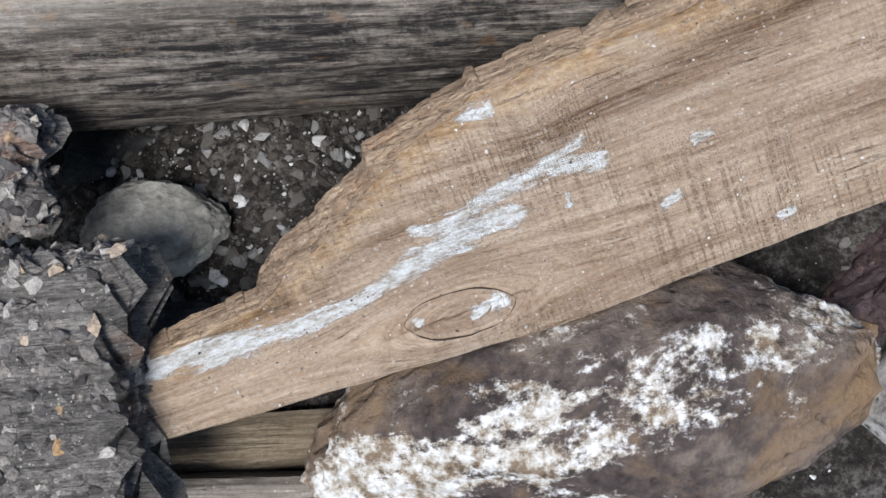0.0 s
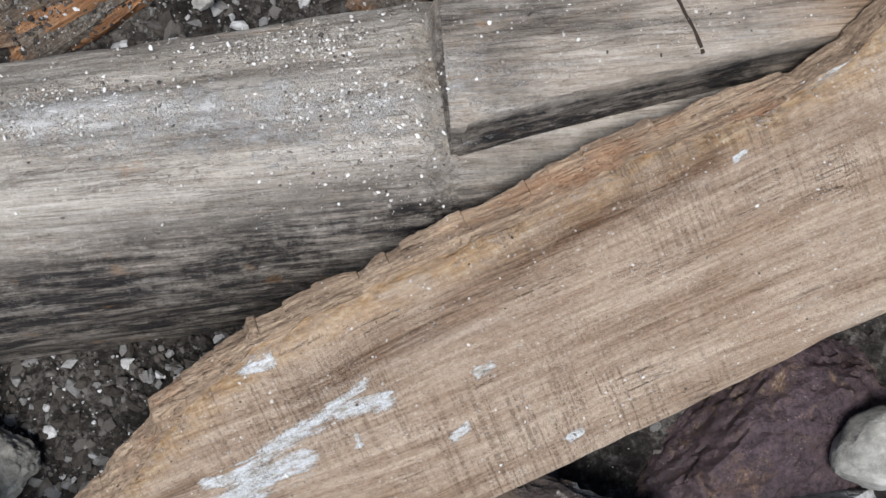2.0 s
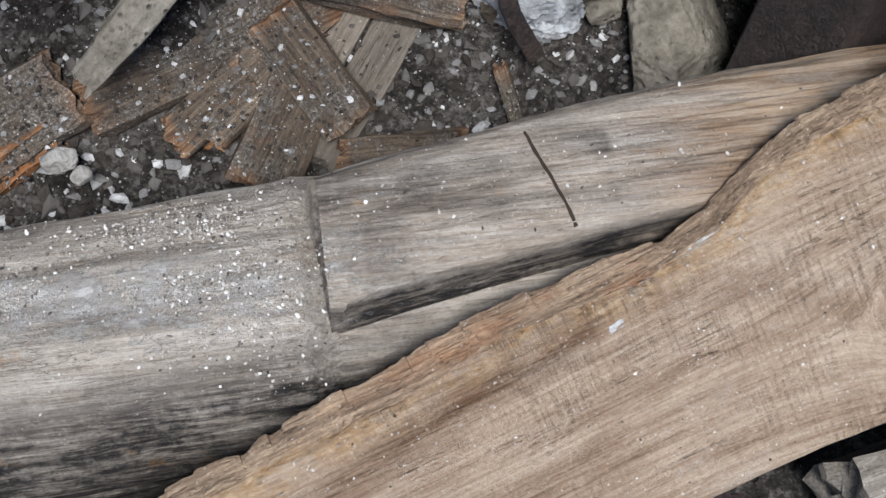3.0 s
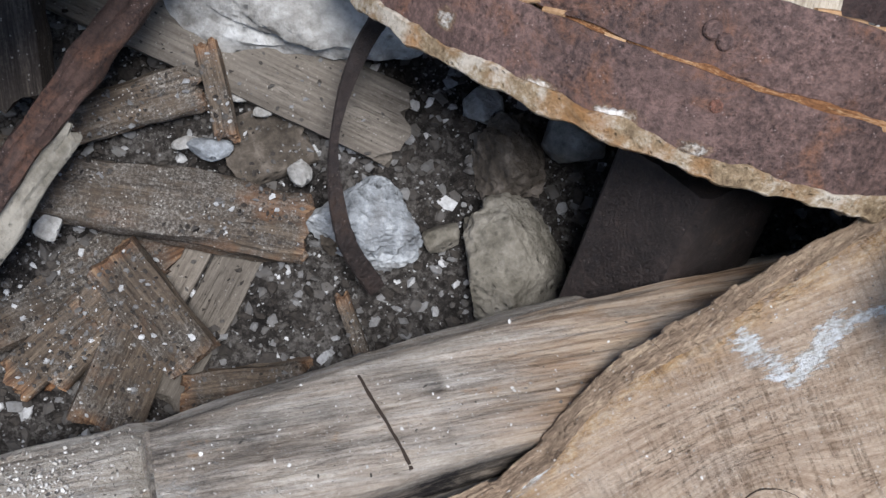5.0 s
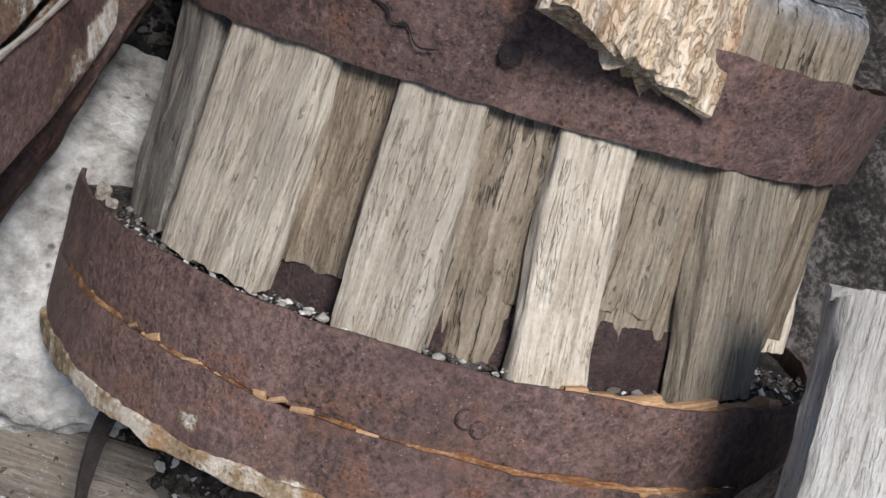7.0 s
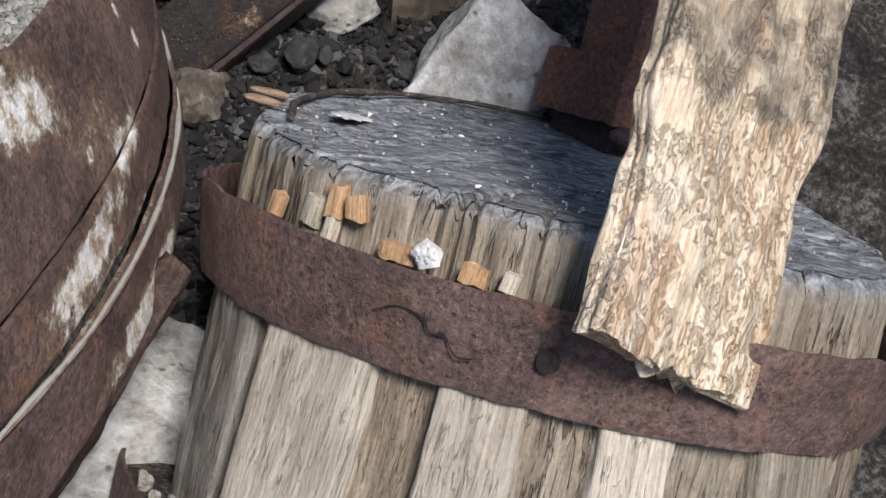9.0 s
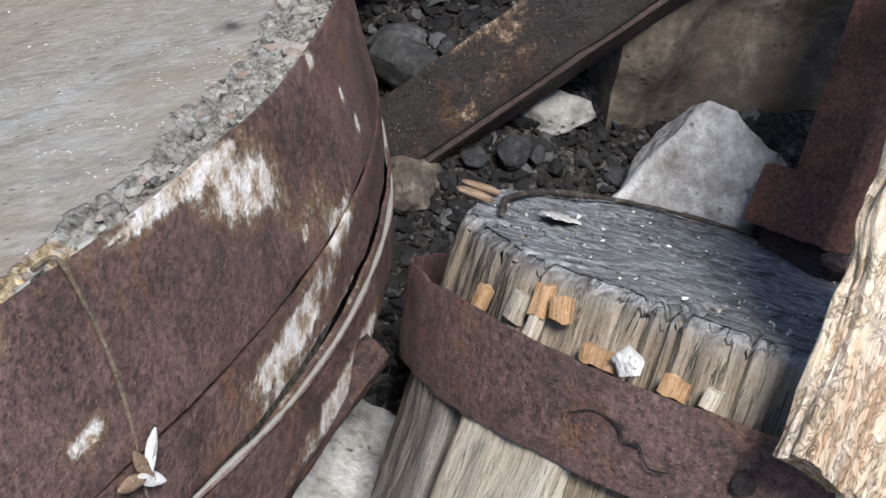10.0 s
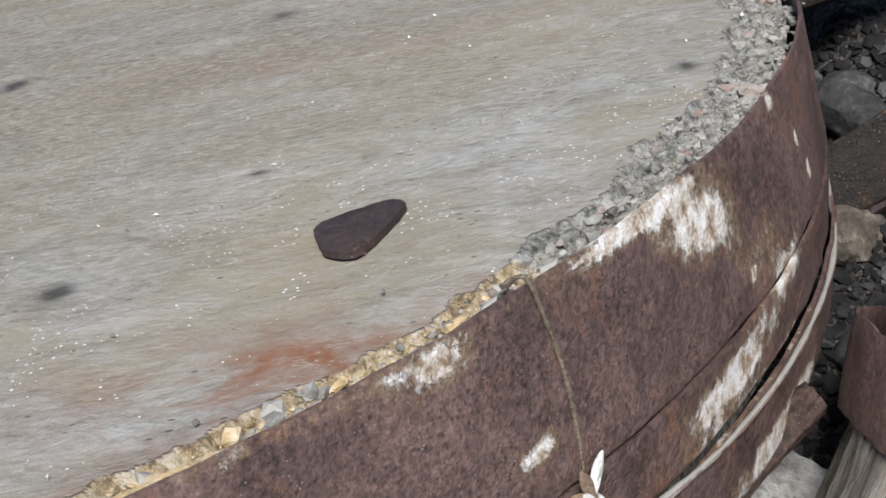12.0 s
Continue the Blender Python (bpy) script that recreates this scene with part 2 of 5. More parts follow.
def rust(name, base=(0.115, 0.071, 0.06), deep=(0.035, 0.021, 0.019), warm=(0.2, 0.09, 0.045), patches=0.0, fleck=0.5):
    """Old rusted iron: dark purplish brown, pitted, with warmer blooms and pale flecks."""
    k = Mat(name)
    a = k.noise(9, 1, 6, 0.6, 0.5)
    b = k.noise(150, 1, 8, 0.8)
    c = k.ramp(k.math("ADD", k.math("MULTIPLY", a, 0.3), k.math("MULTIPLY", b, 0.7)), (0.4, deep), (0.5, base), (0.6, tuple(x * 1.9 for x in base)))
    c = k.mix(k.step(k.noise(7, 1, 7, 0.7, 0.6), 0.47, 0.66, 0.0, 0.6), c, tuple(x * 0.5 for x in base))
    c = k.mix(k.step(k.noise(34, 1, 6, 0.7, 0.8), 0.54, 0.66, 0.0, 0.5), c, tuple(x * 1.7 for x in base))
    c = k.mix(k.math("MULTIPLY", k.step(k.noise(15, 1, 8, 0.75, 0.5), 0.54, 0.66), k.step(b, 0.36, 0.56, 0.0, 0.75)), c, warm)
    pit = k.math("MULTIPLY", k.step(k.spots(190), 0.08, 0.42, 1.0, 0.0), k.step(k.noise(30, 1, 3, 0.6), 0.35, 0.6))
    c = k.mix(k.math("MULTIPLY", pit, 0.6), c, tuple(x * 0.5 for x in deep))
    fl = k.math("MULTIPLY", k.step(k.spots(240), 0.0, 0.22, 1.0, 0.0), k.step(k.noise(60, 1, 2, 0.5), 0.52, 0.62))
    c = k.mix(k.step(fl, 0.1, 0.4, 0.0, fleck), c, (0.42, 0.33, 0.3))
    h = k.math("SUBTRACT", b, k.math("MULTIPLY", pit, 0.4))
    if patches:
        w = k.math("ADD", k.attr("lime"), k.math("ADD", k.math("MULTIPLY", k.noise(20, 1, 9, 0.8, 0.5), 1.5), k.math("MULTIPLY", k.noise(130, 1, 6, 0.8), 0.7)))
        c = k.mix(k.step(w, 1.36, 1.56, 0.0, 0.75), c, k.ramp(k.noise(70, 1, 6, 0.75), (0.4, (0.1, 0.055, 0.03)), (0.52, (0.24, 0.15, 0.08)), (0.64, (0.42, 0.32, 0.2))))
        f = k.step(w, 1.52, 1.68)
        c = k.mix(f, c, k.ramp(k.noise(40, 1, 8, 0.8), (0.4, (0.24, 0.16, 0.095)), (0.47, (0.5, 0.42, 0.33)), (0.58, (0.82, 0.79, 0.75))))
        h = k.math("ADD", h, k.math("MULTIPLY", f, 0.8))
    wet = k.step(k.noise(8, 1, 5, 0.65), 0.4, 0.62, 0.48, 0.82)
    return k.done(c, wet, ((h, 0.0022), (k.noise(45, 1, 6, 0.75), 0.004), (a, 0.004)), metal=0.0, spec=0.4)


wood_grey = plain_wood("weathered_grey_wood", (0.07, 0.06, 0.05), (0.21, 0.185, 0.155), (0.4, 0.365, 0.315), specks=0.5)
wood_pale = plain_wood("pale_dry_wood", (0.3, 0.245, 0.175), (0.56, 0.49, 0.385), (0.76, 0.7, 0.59), crack=0.35, relief=0.0028)
wood_tan = plain_wood("tan_stave_wood", (0.07, 0.05, 0.033), (0.19, 0.15, 0.105), (0.36, 0.3, 0.22), crack=0.6, relief=0.003)
wood_brown = plain_wood("dusty_brown_wood", (0.026, 0.019, 0.014), (0.085, 0.064, 0.046), (0.2, 0.155, 0.11), orange=0.22, dust=0.75, specks=0.6)
wood_rot = plain_wood("rotten_orange_wood", (0.06, 0.028, 0.014), (0.17, 0.085, 0.04), (0.34, 0.2, 0.105), orange=0.8)
wood_board = plain_wood("grey_brown_board", (0.09, 0.075, 0.06), (0.18, 0.155, 0.127), (0.28, 0.245, 0.205), crack=0.2, specks=0.3)
# Dark wood; on the cavity timbers the colour also holds their shade.
wood_dark = plain_wood("dark_wood_and_cavity_shade", (0.015, 0.012, 0.01), (0.05, 0.04, 0.033), (0.15, 0.125, 0.1), specks=0.4)
wood_char = plain_wood("charred_splintered_wood", (0.03, 0.028, 0.028), (0.2, 0.185, 0.17), (0.55, 0.51, 0.46), specks=0.9, relief=0.006, orange=0.3)
stone_white = stone("pale_limestone", (0.16, 0.15, 0.135), (0.34, 0.33, 0.31), (0.54, 0.535, 0.52), pits=1.0, relief=0.008)
stone_grey = stone("grey_stone", (0.14, 0.134, 0.12), (0.28, 0.27, 0.24), (0.44, 0.43, 0.39), pits=0.5, relief=0.006)
# Stone with shade put into its colour, for the cavity and deep gaps.
stone_dark = stone("shade_dark_stone", (0.014, 0.014, 0.014), (0.04, 0.04, 0.04), (0.11, 0.112, 0.112), pits=0.4)
stone_brown = stone("brown_earthy_stone", (0.03, 0.024, 0.018), (0.09, 0.074, 0.058), (0.2, 0.17, 0.14), pits=0.6, relief=0.008)
stone_blue = stone("bluish_white_lime_lump", (0.1, 0.105, 0.11), (0.28, 0.295, 0.31), (0.56, 0.58, 0.6), stain=(0.12, 0.1, 0.08), relief=0.009)
stone_concrete = stone("round_concrete_lump", (0.1, 0.09, 0.07), (0.19, 0.172, 0.14), (0.3, 0.275, 0.23), pits=1.0, scale=1.3, relief=0.007)
stone_lichen = stone("dark_stone_with_lime_wash", (0.025, 0.02, 0.02), (0.07, 0.055, 0.05), (0.15, 0.12, 0.1), white=0.5, pits=0.2, relief=0.007, stain=(0.2, 0.13, 0.07))
wall_mat = stone("stained_concrete_wall", (0.035, 0.028, 0.021), (0.085, 0.068, 0.05), (0.16, 0.135, 0.105), scale=0.8, pits=0.3, stain=(0.08, 0.06, 0.042))
iron = rust("rusted_iron")
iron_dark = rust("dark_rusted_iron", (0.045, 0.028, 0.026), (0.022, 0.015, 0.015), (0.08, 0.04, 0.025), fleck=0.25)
iron_warm = rust("warm_rusted_iron", (0.16, 0.072, 0.048), (0.06, 0.03, 0.022), (0.32, 0.14, 0.065))
iron_lime = rust("rusted_iron_with_lime", patches=1.0)
strap_mat = rust("black_iron_strap", (0.024, 0.017, 0.015), (0.012, 0.009, 0.009), (0.05, 0.03, 0.02), fleck=0.2)

km = Mat("rubble_soil")
e1 = km.noise(14, 1, 8, 0.7)
e2 = km.noise(120, 1, 5, 0.75)
ce = km.ramp(km.math("ADD", km.math("MULTIPLY", e1, 0.5), km.math("MULTIPLY", e2, 0.5)), (0.4, (0.008, 0.007, 0.006)), (0.5, (0.032, 0.028, 0.025)), (0.6, (0.13, 0.12, 0.11)))
soil = km.done(ce, 0.95, ((e2, 0.006), (e1, 0.01)), spec=0.2)
kg = Mat("gravel_chips")
cg = kg.ramp(kg.island(), (0.0, (0.014, 0.012, 0.011)), (0.35, (0.045, 0.04, 0.036)), (0.65, (0.1, 0.094, 0.088)), (0.88, (0.23, 0.23, 0.23)), (0.985, (0.6, 0.6, 0.6)))
cg = kg.mix(kg.step(kg.noise(160, 1, 5, 0.7), 0.4, 0.7, 0.0, 0.5), cg, (0.1, 0.085, 0.07))
gravel_mat = kg.done(cg, 0.95, ((kg.noise(240, 1, 4, 0.7), 0.002),), spec=0.2)


# ---- ground ----
def ground_height(x, y):
    z = 0.293 + 0.56 * (y - 1.03)
    lo, hi = 0.07 + 0.02 * (y - 0.4), 0.74
    z = 0.5 * (z + lo + math.sqrt((z - lo) ** 2 + 0.004))
    z = 0.5 * (z + hi - math.sqrt((z - hi) ** 2 + 0.004))
    under = 0.6885 - (-0.1671 * (x + 0.7922) + 0.3274 * (y - 2.0754)) / 0.93 - 0.4
    near = 1.55 - math.hypot(x + 0.79, y - 2.07)
    if near > 0:
        z = z + (min(z, under) - z) * min(1.0, near / 0.2)
    z += 0.07 * math.exp(-((x + 0.22) / 0.13) ** 2 - ((y - 0.56) / 0.1) ** 2)
    return z


def ground_bump(x, y):
    return 0.022 * fbm((x, y, 0.0), 4.0, 4, 3) + 0.008 * fbm((x, y, 0.0), 22, 4, 5)


bm = bmesh.new()
def spread(n, c, near, far):
    out = []
    for i in range(-n, n + 1):
        f = i / n
        out.append(c + near * f + math.copysign(far * max(0.0, abs(f) - 0.72) ** 3 * 45, f))
    return out
gx, gy = spread(110, 0.3, 1.9, 400), spread(110, 1.1, 1.9, 400)
grid = [[bm.verts.new((x, y, ground_height(x, y) + ground_bump(x, y))) for x in gx] for y in gy]
for j in range(len(gy) - 1):
    for i in range(len(gx) - 1):
        bm.faces.new((grid[j][i], grid[j][i + 1], grid[j + 1][i + 1], grid[j + 1][i]))
ground = solid("ground", bm, soil, Matrix(), "dark rubble soil with stone dust and splinters", "ground", kind="structure")
# Damp chips, their colour darkened further to carry the cavity's shade.
kd = Mat("damp_shade_chips")
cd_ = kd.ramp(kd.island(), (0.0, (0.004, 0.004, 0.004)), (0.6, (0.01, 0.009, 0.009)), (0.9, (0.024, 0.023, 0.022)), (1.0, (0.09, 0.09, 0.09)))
damp_shade_mat = kd.done(cd_, 0.8, ((kd.noise(240, 1, 4, 0.7), 0.002),), spec=0.35)

def on_ring(a, r, h):
    return Vector((r * math.cos(a), r * math.sin(a), h))


def ring_pose(a, r, h, spin=0.0):
    """A pose on a ring: x outward, z up the axis."""
    m = Matrix.Rotation(a, 4, "Z")
    m.translation = on_ring(a, r, h)
    return m @ Matrix.Rotation(spin, 4, "X")


def disc_head(r, t, seed, sides=18):
    rings = []
    for x, k in ((-0.002, 1.0), (t * 0.6, 1.0), (t, 0.75), (t, 0.02)):
        rings.append([(x, r * k * math.cos(2 * math.pi * i / sides) * (1 + 0.06 * fbm((i, 0, 0), 0.7, 2, seed)), r * k * math.sin(2 * math.pi * i / sides)) for i in range(sides)])
    return loft(rings)


def ribbon(points, width, thick, normal_at, wob=0.0, seed=0):
    """A thin strip through points, lying on a surface with that normal."""
    rings = []
    for i, p in enumerate(points):
        p = Vector(p)
        d = (Vector(points[min(i + 1, len(points) - 1)]) - Vector(points[max(i - 1, 0)])).normalized()
        n = Vector(normal_at(p)).normalized()
        s = d.cross(n).normalized()
        w = width(i / (len(points) - 1)) / 2 if callable(width) else width / 2
        w *= 1 + wob * fbm((i, 0, 0), 0.6, 2, seed)
        rings.append([p + s * w - n * thick / 2, p + s * w * 0.9 + n * thick / 2, p - s * w * 0.9 + n * thick / 2, p - s * w - n * thick / 2])
    return loft(rings)


def smooth_line(ctrl, n):
    """n points on a Catmull-Rom line through ctrl."""
    c = [Vector(p) for p in ctrl]
    c = [2 * c[0] - c[1]] + c + [2 * c[-1] - c[-2]]
    out = []
    for i in range(n):
        f = i / (n - 1) * (len(c) - 3)
        k = min(int(f), len(c) - 4)
        t = f - k
        a, b, d, e = c[k:k + 4]
        out.append(0.5 * (2 * b + (d - a) * t + (2 * a - 5 * b + 4 * d - e) * t * t + (3 * b - a - 3 * d + e) * t ** 3))
    return out


def tube(points, r, sides=8, wob=0.15, seed=0):
    rings = []
    for i, p in enumerate(points):
        d = (points[min(i + 1, len(points) - 1)] - points[max(i - 1, 0)]).normalized()
        s = d.orthogonal().normalized() if i == 0 else (s - d * s.dot(d)).normalized()
        b = d.cross(s)
        rr = (r(i / (len(points) - 1)) if callable(r) else r) * (1 + wob * fbm((i, 1, 0), 0.4, 3, seed))
        rings.append([p + (s * math.cos(2 * math.pi * k / sides) + b * math.sin(2 * math.pi * k / sides)) * rr for k in range(sides)])
    return loft(rings)



def blob(x, y, cx, cy, sx, sy):
    return math.exp(-((x - cx) / sx) ** 2 - ((y - cy) / sy) ** 2)


# ---- the sawn slab board ----
SLAB = Matrix(((0.9486, -0.2987, 0.104, -0.251), (0.2993, 0.7396, -0.603, 0.285), (0.1029, 0.6031, 0.791, 0.288), (0, 0, 0, 1)))
FACE_U = (-0.2, -0.06, 0.0, 0.069, 0.11, 0.155, 0.192, 0.24, 0.295, 0.374, 0.467, 0.56, 0.6, 0.658, 0.754, 0.835, 0.913, 0.995, 1.06, 1.13, 1.25, 1.45)
FACE_V = (0.05, 0.074, 0.081, 0.09, 0.112, 0.137, 0.159, 0.182, 0.2, 0.203, 0.208, 0.208, 0.217, 0.219, 0.212, 0.226, 0.262, 0.272, 0.288, 0.3, 0.325, 0.37)
BARK_U = (-0.2, -0.047, 0.003, 0.064, 0.073, 0.104, 0.188, 0.192, 0.247, 0.288, 0.295, 0.404, 0.415, 0.53, 0.573, 0.615, 0.648, 0.796, 0.859, 0.907, 0.928, 1.03, 1.11, 1.25, 1.45)
BARK_V = (0.058, 0.088, 0.096, 0.1, 0.115, 0.135, 0.176, 0.188, 0.203, 0.209, 0.218, 0.22, 0.226, 0.231, 0.239, 0.242, 0.238, 0.233, 0.25, 0.272, 0.279, 0.293, 0.308, 0.334, 0.38)
KNOTS = ((0.222, 0.024, 0.047, 0.022), (0.985, 0.095, 0.036, 0.034), (0.33, 0.185, 0.018, 0.014))


def slab_rise(u):
    """The board curls up towards its far end."""
    return min(0.19, 0.13 * (max(0.0, u - 0.72) / 0.5) ** 2)


def slab_top(u):
    return float(np.interp(u, FACE_U, FACE_V)) + 0.003 * fbm((u, 0, 0), 30, 4, 1)


def slab_bark(u):
    """The torn outer edge of the bark, in flakes."""
    step = round(2 * fbm((u, 3, 0), 17, 2, 5)) / 2
    return max(slab_top(u) + 0.003, float(np.interp(u, BARK_U, BARK_V)) - 0.002 + 0.004 * step + 0.0035 * fbm((u, 4, 0), 34, 5, 6))


def grain_line(u, v):
    """Which grain line runs through a place on the board; they bend round the knots."""
    out = v
    for cx, cy, rx, ry in KNOTS:
        du, dv = (u - cx) / (rx * 1.5), (v - cy) / (ry * 1.15)
        d = math.hypot(du, dv)
        out -= (v - cy) / max(1.0, d) ** 1.7 if d > 1 else (v - cy) + 0.8 * ry * (1 - d) * (1 if dv > 0 else -1)
    return out


def slab_low(u):
    return float(np.interp(u, (-0.2, 0, 0.3, 0.6, 0.75, 1.45), (0.012, 0, -0.017, -0.008, 0.001, 0.002))) + 0.0012 * fbm((u, 1, 0), 22, 3, 2)


def board_mesh():
    rings = []
    n, m = 640, 90
    for i in range(n + 1):
        u = -0.2 + 1.62 * i / n
        a, b = slab_low(u), slab_top(u)
        ring = []
        for j in range(m + 1):
            f = j / m
            v = a + (b - a) * f
            edge = min(f, 1 - f)
            z = -0.0025 * math.exp(-edge * 60) + 0.0012 * fbm((u, v * 5, 0), 20, 4, 4)
            z -= 0.009 * math.exp(-((v - b) / 0.008) ** 2)
            z -= 0.006 * max(0.0, 1 - abs(v - 0.085 - 0.1 * u) / 0.02) * max(0.0, min(1.0, (0.1 - u) / 0.05))
            ring.append((u, v, z))
        for j in range(1, 8):
            f = j / 8
            ring.append((u, b - 0.004 * math.sin(f * 3.1) + 0.004 * f + 0.003 * fbm((u, f, 0), 30, 3, 6), -0.012 - 0.026 * f))
        for j in range(5):
            ring.append((u, b + (a - b) * (j + 0.5) / 5, -0.04))
        for j in range(1, 5):
            ring.append((u, a - 0.001 * math.sin(j), -0.04 + 0.036 * j / 5))
        rings.append([(x, y, z + slab_rise(u)) for x, y, z in ring])
    return loft(rings)


ks = Mat("sawn_slab_wood")
cx_ = ks.t.nodes.new("ShaderNodeSeparateXYZ")
ks.t.links.new(ks.co, cx_.inputs[0])
cb_ = ks.t.nodes.new("ShaderNodeCombineXYZ")
ks.t.links.new(cx_.outputs[0], cb_.inputs[0])
ks.t.links.new(ks.attr("grain"), cb_.inputs[1])
ks.t.links.new(cx_.outputs[2], cb_.inputs[2])
flow = cb_.outputs[0]
rings_ = ks.noise((2.6, 85, 20), 1, 8, 0.68, 0.35, flow)
fib = ks.noise((16, 420, 60), 1, 8, 0.75, 0.3, flow)
grit = ks.noise(190, 1, 8, 0.82)
t_ = ks.math("ADD", ks.math("MULTIPLY", rings_, 0.42), ks.math("ADD", ks.math("MULTIPLY", fib, 0.33), ks.math("MULTIPLY", grit, 0.25)))
cs = ks.ramp(t_, (0.38, (0.17, 0.11, 0.068)), (0.46, (0.36, 0.258, 0.178)), (0.53, (0.49, 0.375, 0.272)), (0.61, (0.66, 0.54, 0.42)))
cs = ks.mix(ks.step(ks.noise((5, 11, 9), 1, 7, 0.7, 0.7), 0.47, 0.66, 0.0, 0.6), cs, ks.ramp(fib, (0.4, (0.16, 0.1, 0.062)), (0.6, (0.32, 0.21, 0.13))))
cs = ks.mix(ks.step(ks.noise((7, 16, 9), 1, 7, 0.7, 0.5), 0.55, 0.7, 0.0, 0.5), cs, (0.5, 0.42, 0.34))
warm_ = ks.attr("warm")
cs = ks.mix(ks.math("MULTIPLY", warm_, ks.step(ks.noise((24, 70, 70), 1, 8, 0.78), 0.4, 0.56)), cs, ks.ramp(ks.noise((50, 150, 120), 1, 7, 0.78), (0.38, (0.16, 0.085, 0.035)), (0.5, (0.46, 0.27, 0.1)), (0.62, (0.66, 0.52, 0.34))))
cs = ks.mix(ks.math("MULTIPLY", ks.attr("dark"), ks.step(ks.noise((16, 120, 90), 1, 8, 0.78, 0.4, flow), 0.36, 0.58)), cs, ks.ramp(fib, (0.42, (0.04, 0.02, 0.01)), (0.6, (0.2, 0.105, 0.05))))
hair = ks.noise((150, 210, 150), 1, 5, 0.6, 2.2)
hairf = ks.math("MULTIPLY", ks.step(ks.math("ABSOLUTE", ks.math("SUBTRACT", hair, 0.5)), 0.004, 0.022, 1.0, 0.0), ks.step(ks.noise((11, 22, 12), 1, 5, 0.65), 0.45, 0.58, 0.0, 0.75))
cs = ks.mix(hairf, cs, (0.62, 0.54, 0.44))
split = ks.noise((6, 150, 40), 1, 4, 0.55, 0.5, flow)
splitf = ks.math("MULTIPLY", ks.step(ks.math("ABSOLUTE", ks.math("SUBTRACT", split, 0.5)), 0.0, 0.016, 1.0, 0.0), ks.step(ks.noise((9, 18, 9), 1, 3, 0.5), 0.55, 0.64))
cs = ks.mix(ks.math("MULTIPLY", splitf, 0.75), cs, (0.05, 0.028, 0.016))
sawn = ks.noise((300, 7, 12), 1, 3, 0.6, 0.35)
saw_f = ks.math("MULTIPLY", ks.math("MULTIPLY", ks.step(sawn, 0.5, 0.57), ks.step(ks.noise((70, 190, 70), 1, 4, 0.7), 0.42, 0.54)), ks.step(ks.noise((3.2, 6, 4), 1, 3, 0.55), 0.43, 0.56))
cs = ks.mix(ks.math("MULTIPLY", saw_f, 0.5), cs, (0.12, 0.075, 0.045))
cs = ks.mix(ks.math("MULTIPLY", ks.step(ks.spots(170), 0.0, 0.28, 1.0, 0.0), ks.step(ks.noise(40, 1, 4, 0.7), 0.5, 0.62)), cs, (0.68, 0.63, 0.56))
limef = ks.step(ks.math("ADD", ks.attr("lime"), ks.math("ADD", ks.math("MULTIPLY", ks.noise((26, 150, 110), 1, 9, 0.78, 0.3, flow), 2.2), ks.math("MULTIPLY", ks.noise(240, 1, 5, 0.8), 0.4))), 1.76, 1.9)
cs = ks.mix(limef, cs, ks.ramp(ks.noise((60, 180, 180), 1, 8, 0.8), (0.4, (0.4, 0.36, 0.3)), (0.5, (0.64, 0.64, 0.62)), (0.6, (0.78, 0.79, 0.8))))
slab_mat = ks.done(cs, 0.85, ((ks.math("ADD", fib, ks.math("MULTIPLY", limef, 0.3)), 0.002), (ks.math("SUBTRACT", ks.noise((40, 260, 120), 1, 6, 0.72, 0.3, flow), ks.math("ADD", ks.math("MULTIPLY", saw_f, 0.5), ks.math("MULTIPLY", splitf, 0.9))), 0.0032), (grit, 0.0022)), spec=0.25)


def near_line(p, pts, w):
    """How near p lies to a chain of points, 1 on it and 0 at w."""
    best = 9.0
    for a, b in zip(pts, pts[1:]):
        ax, ay, bx, by = a[0], a[1], b[0], b[1]
        t = max(0, min(1, ((p[0] - ax) * (bx - ax) + (p[1] - ay) * (by - ay)) / ((bx - ax) ** 2 + (by - ay) ** 2)))
        d = math.hypot(p[0] - ax - t * (bx - ax), p[1] - ay - t * (by - ay))
        best = min(best, d)
    return max(0.0, 1 - best / w)


